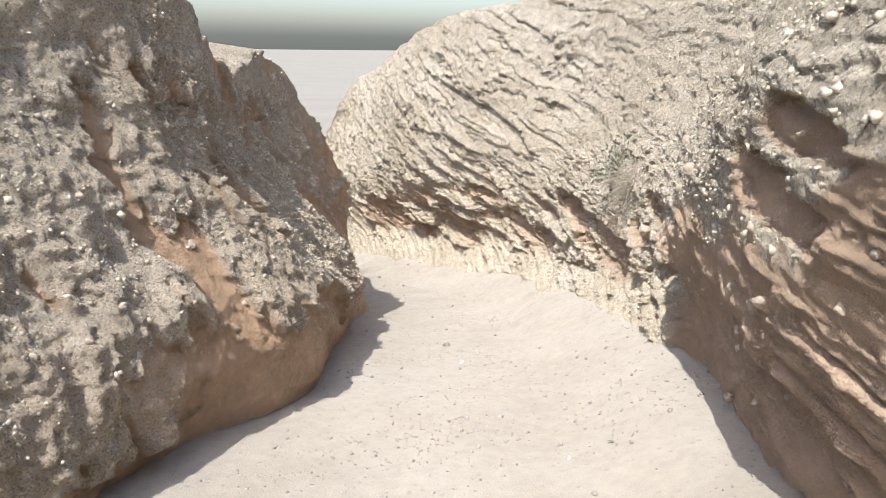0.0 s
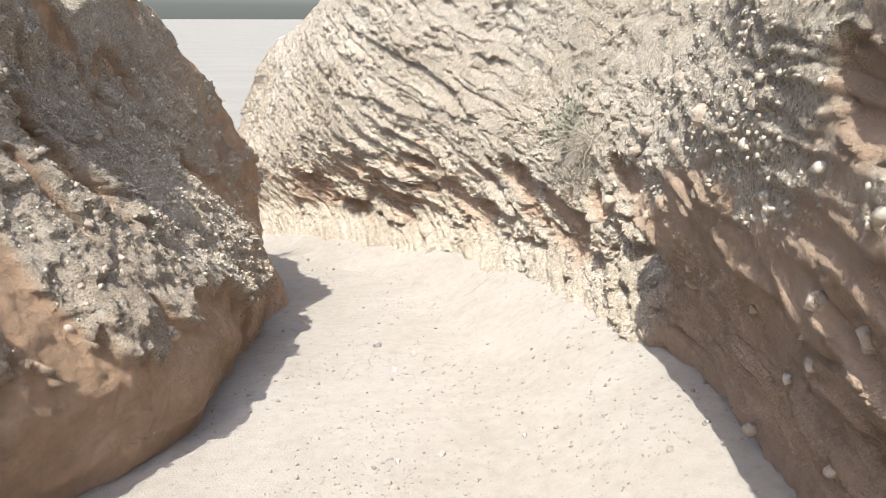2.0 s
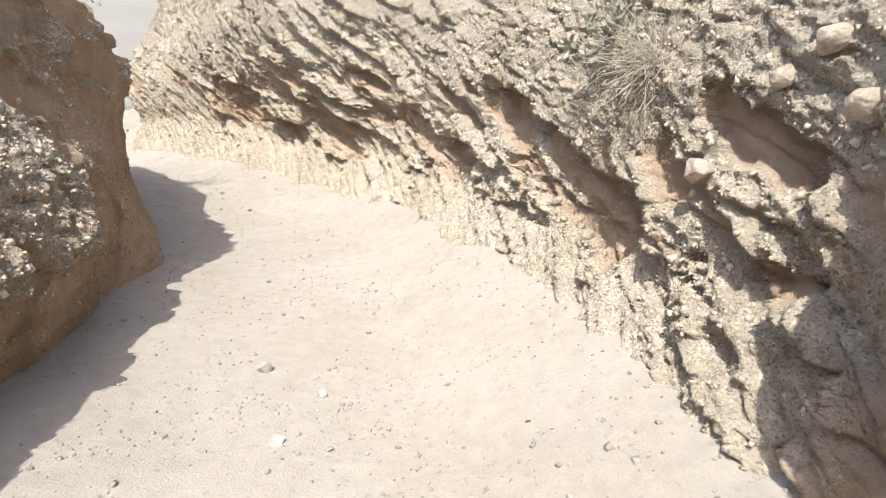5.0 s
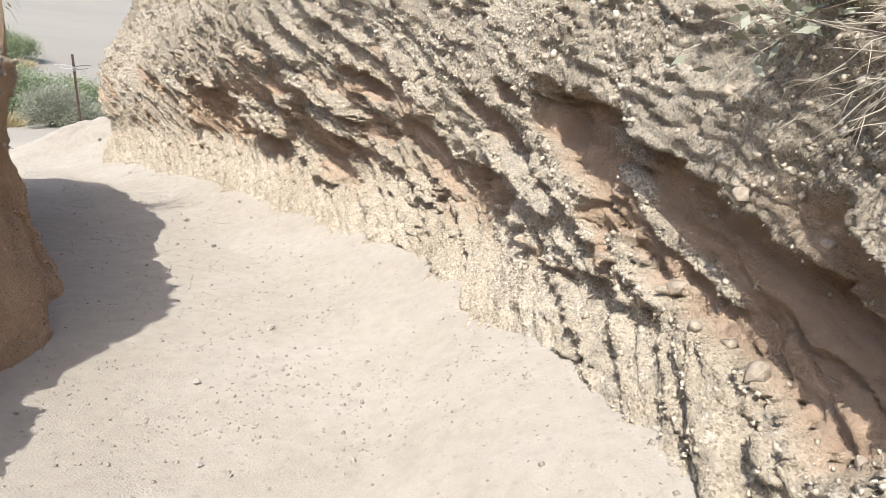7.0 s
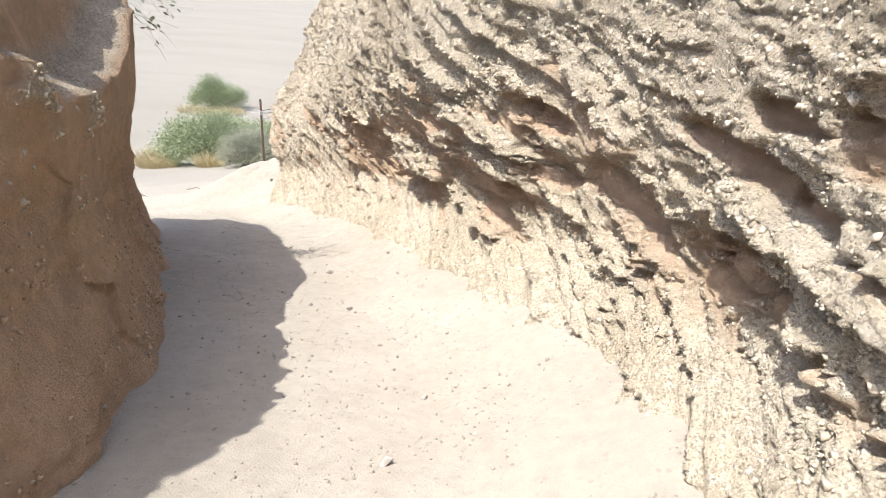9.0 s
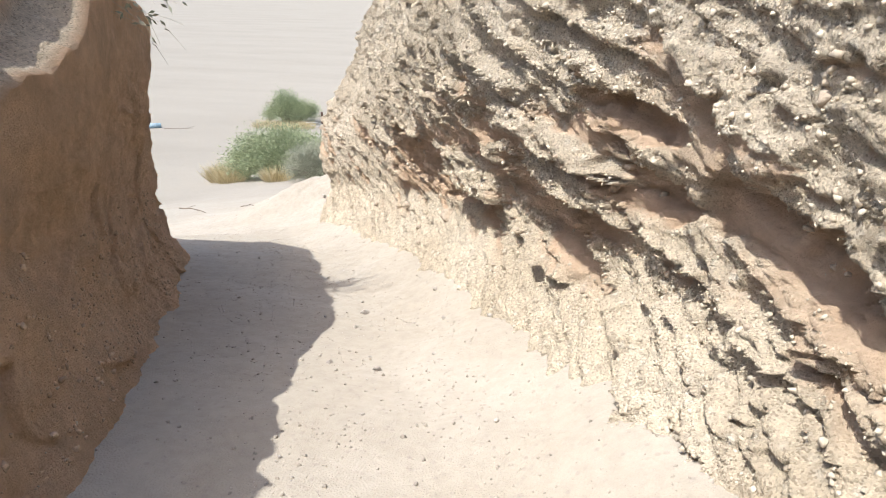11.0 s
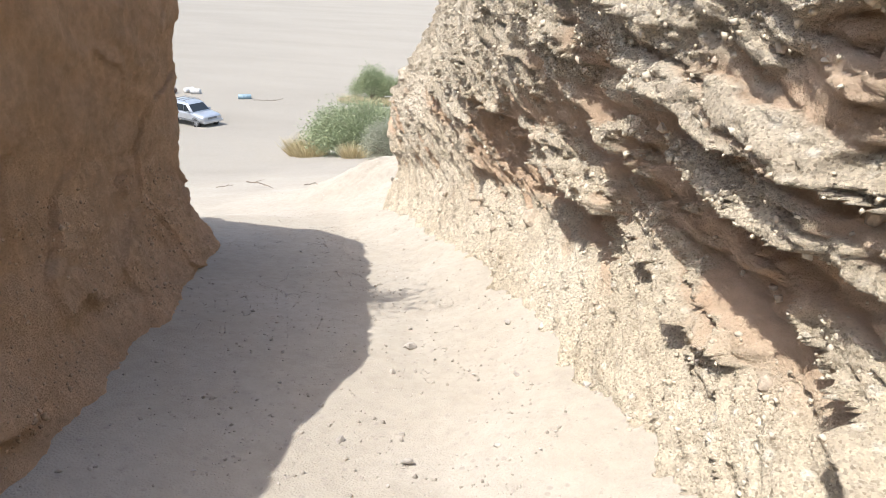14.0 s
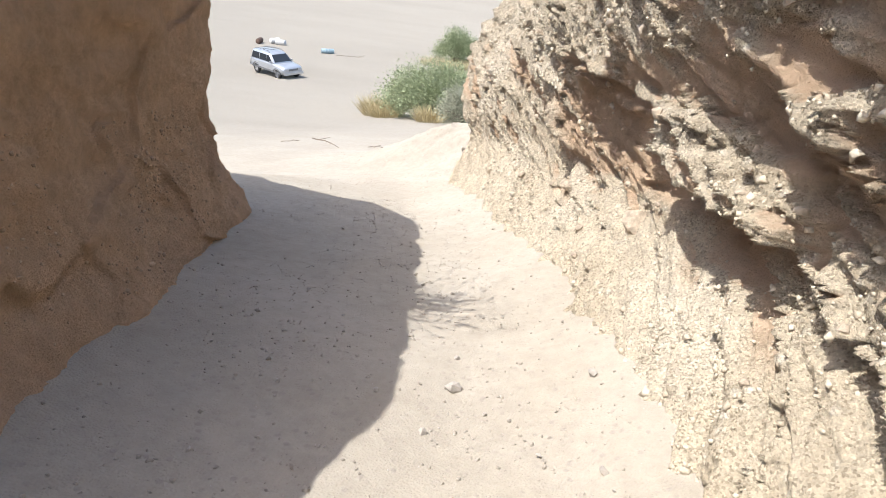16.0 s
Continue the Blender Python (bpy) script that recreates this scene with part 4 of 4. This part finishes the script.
dead_branch(-10.9, 24.23, 2, 1.8, 41, "grey dead branch lying on pale sand")
dead_branch(-12.6, 24.1, 60, 0.5, 42, "short grey dead branch lying on pale sand")
dead_branch(-7.75, 21.7, 20, 0.35, 43, "short grey dead branch lying on pale sand")
dead_branch(-38.4, 59.7, 25, 2.8, 44, "long dark driftwood branch on the gravel wash")
dead_branch(-37.6, 60.4, 75, 1.4, 45, "dark driftwood branch on the gravel wash")
dead_branch(-36.5, 78.0, 20, 5.0, 46, "long dark driftwood branch far out on the wash")
for n, (sx, sy, turn) in enumerate(((-47.4, 59.6, 20), (-48.6, 60.0, 70), (-49.6, 58.8, 120))):
    bm = bmesh.new()
    prof = [(-0.5, 0.05), (-0.5, 0.27), (-0.45, 0.29), (0.45, 0.29), (0.5, 0.27), (0.5, 0.05)]
    tube(bm, [(a, 0, 0) for a, _ in prof], [r for _, r in prof], 14)
    ob = part("scrap_drum", bm, (M_WHITE, M_WHITE, M_RUST)[n])
    ob.matrix_world = pose(sx, sy, floor_at(sx, sy) + 0.27, 0, 0, turn)
    tagged(ob, ("dented white drum lying in the wash", "dented white drum lying in the wash", "rusty drum lying in the wash")[n], "drum", "scrap drums")

# ---- stones ----
STONES = [stone_mesh(k, M_STONE, 2) for k in range(8)]
SMALL = [stone_mesh(k + 20, M_GRIT, 1, 0.6) for k in range(8)]


def cobble(mesh, place, size, parent, rnd, name="cobble"):
    ob = new(name, mesh)
    ob.matrix_world = Matrix.Translation(place) @ pose(0, 0, 0, rnd.uniform(-40, 40), rnd.uniform(-40, 40), rnd.uniform(0, 360)) @ Matrix.Diagonal((size, size, size, 1))
    ob.parent = parent
    return ob


rnd = random.Random(5)
BIG = [  # large cobbles set in the right cliff: x, y, z, size
    (-0.85, 15.5, -3.37, 0.3), (1.54, 3.52, 0.93, 0.14), (1.62, 3.75, 1.15, 0.1), (1.75, 4.2, 1.0, 0.15), (1.7, 3.9, 0.75, 0.13), (1.74, 3.34, -0.45, 0.1), (2.1, 7.56, -1.0, 0.11),
    (2.12, 7.38, -1.09, 0.09), (2.15, 7.02, -1.03, 0.12), (2.12, 5.6, 0.45, 0.18), (2.12, 5.8, 0.3, 0.14), (2.1, 5.3, 0.3, 0.15), (2.1, 6.0, -0.2, 0.16), (-1.9, 16.6, -3.6, 0.2),
]
for px, py, pz, size in BIG:
    spot, way = on_face(face_r, in_r, (px, py, pz))
    cobble(STONES[rnd.randrange(8)], spot - way * size * 0.02, size, wall_right, rnd)
for face, inward, parent, count, lo, hi in ((face_r, in_r, wall_right, 230, 1.0, 18.5), (face_l, in_l, wall_left, 120, 2.0, 8.5)):
    rows = np.nonzero((face[:, 0, 1] > lo) & (face[:, 0, 1] < hi))[0]
    low = int(np.argmax(h_r[0] > 0.6)) if parent is wall_right else int(np.argmax(h_l[0] > 0.6))
    for _ in range(count):
        i, j = rows[rnd.randrange(len(rows))], rnd.randrange(low, low + 130)
        size = 0.035 + 0.07 * rnd.random() ** 3
        cobble(STONES[rnd.randrange(8)], Vector(face[i, j]) + Vector((*inward[i], 0)) * size * 0.02, size, parent, rnd)

ground_ob = bpy.data.objects["ground"]
placed = [(0.25, 5.76, 0.1), (0.22, 9.47, 0.1), (-0.78, 12.31, 0.09), (-1.45, 13.78, 0.12), (-0.77, 14.12, 0.08), (-0.5, 13.4, 0.07), (-1.36, 13.3, 0.06), (-3.78, 18.58, 0.22), (0.1, 6.6, 0.12), (0.45, 6.3, 0.09), (-5.2, 20.9, 0.14)]
for _ in range(230):
    y = 2.0 + 15.0 * rnd.random() ** 1.2
    placed.append((float(np.interp(y, RUT_Y, RUT_X)) + rnd.gauss(-0.1, 0.75), y, 0.015 + 0.05 * rnd.random() ** 4))
for px, py, size in placed:
    cobble(SMALL[rnd.randrange(8)], (px, py, floor_at(px, py) + size * 0.12), size, ground_ob, rnd, "stone")



def chips(name, places, sizes, mat, parent, label, seed):
    """Broken gravel in one mesh: a knocked-about block at each place."""
    r = np.random.RandomState(seed)
    n = len(places)
    cube = np.array([(x, y, z) for x in (-1, 1) for y in (-1, 1) for z in (-1, 1)], float) * 0.5
    v = cube[None] * (0.55 + 0.9 * r.rand(n, 8, 1)) * (0.6 + 0.5 * r.rand(n, 1, 3))
    axis = r.normal(size=(n, 3))
    axis /= np.linalg.norm(axis, axis=1)[:, None]
    ang = r.rand(n, 1, 1) * 2 * math.pi
    k = axis[:, None, :]
    v = v * np.cos(ang) + np.cross(np.broadcast_to(k, v.shape), v) * np.sin(ang) + k * (v * k).sum(-1, keepdims=True) * (1 - np.cos(ang))
    v = v * sizes[:, None, None] + places[:, None, :]
    sides = np.array([(0, 1, 3, 2), (4, 6, 7, 5), (0, 4, 5, 1), (2, 3, 7, 6), (0, 2, 6, 4), (1, 5, 7, 3)])
    quads = (np.arange(n)[:, None, None] * 8 + sides[None]).reshape(-1, 4)
    me = bpy.data.meshes.new(name)
    me.vertices.add(n * 8)
    me.vertices.foreach_set("co", v.astype(np.float32).ravel())
    me.loops.add(quads.size)
    me.loops.foreach_set("vertex_index", quads.astype(np.int32).ravel())
    me.polygons.add(len(quads))
    me.polygons.foreach_set("loop_start", np.arange(0, quads.size, 4, dtype=np.int32))
    me.update(calc_edges=True)
    me.materials.append(mat)
    ob = new(name, me)
    ob.parent = parent
    return tagged(ob, label, kind="stuff")


def studded(face, inward, clay, h, count, lo, hi, seed, top=4.0):
    """Places for gravel stuck in the stony parts of a wall, and the pieces' sizes."""
    r = np.random.RandomState(seed)
    ok = (face[..., 1] > lo) & (face[..., 1] < hi) & (h < top) & (h > 0.05)
    chance = np.where(ok, 1.02 - clay, 0) * (0.3 + 0.7 * smooth(4.0, 7.0, face[..., 1])) * np.clip(0.55 + fbm(face[..., 1] * 1.1, face[..., 2] * 1.6, 81.0, 3), 0.05, 1.5)
    pick = np.searchsorted(np.cumsum(chance.ravel()), r.rand(count) * chance.sum())
    i, j = np.unravel_index(np.clip(pick, 0, chance.size - 1), chance.shape)
    size = 0.006 + 0.012 * r.rand(count) ** 2 + 0.022 * r.rand(count) ** 12
    spot = face[i, j] + r.uniform(-0.006, 0.006, (count, 3))
    spot[:, :2] += inward[i] * (size * r.uniform(-0.1, 0.2, count))[:, None]
    return spot, size


chips("embedded_gravel", *studded(face_r, in_r, clay_shade_r, h_r, 30000, 0.5, 19.5, 3), M_CHIP, wall_right, "pale gravel set in the cliff", 4)
chips("embedded_gravel", *studded(face_l, in_l, clay_shade_l, h_l, 7000, 1.0, 10.5, 5), M_CHIP, wall_left, "pale gravel set in the bank", 6)
chips("clay_crumbs", *studded(face_l, in_l, 0.5 * clay_shade_l, h_l, 5000, 6.0, 15.2, 7, 1.1), M_CLAY_CHIP, wall_left, "brown crumbs of clay and stone", 8)

# fine gravel on the track
r = np.random.RandomState(9)
y = 1.5 + 21.0 * r.rand(26000) ** 1.25
x = np.interp(y, RUT_Y, RUT_X) + r.normal(-0.15, 1.05, len(y))
keep = fbm(x * 0.9, y * 0.9, 3.0, 3) > r.uniform(-0.6, 0.5, len(y))
x, y = x[keep], y[keep]
size = 0.004 + 0.009 * r.rand(len(x)) ** 2 + 0.014 * r.rand(len(x)) ** 10
tagged(chips("gravel", np.stack([x, y, ground_height(x, y) + size * 0.1], 1), size, M_ROAD_CHIP, None, "scattered fine grey gravel on the dusty track", 10), category="gravel")
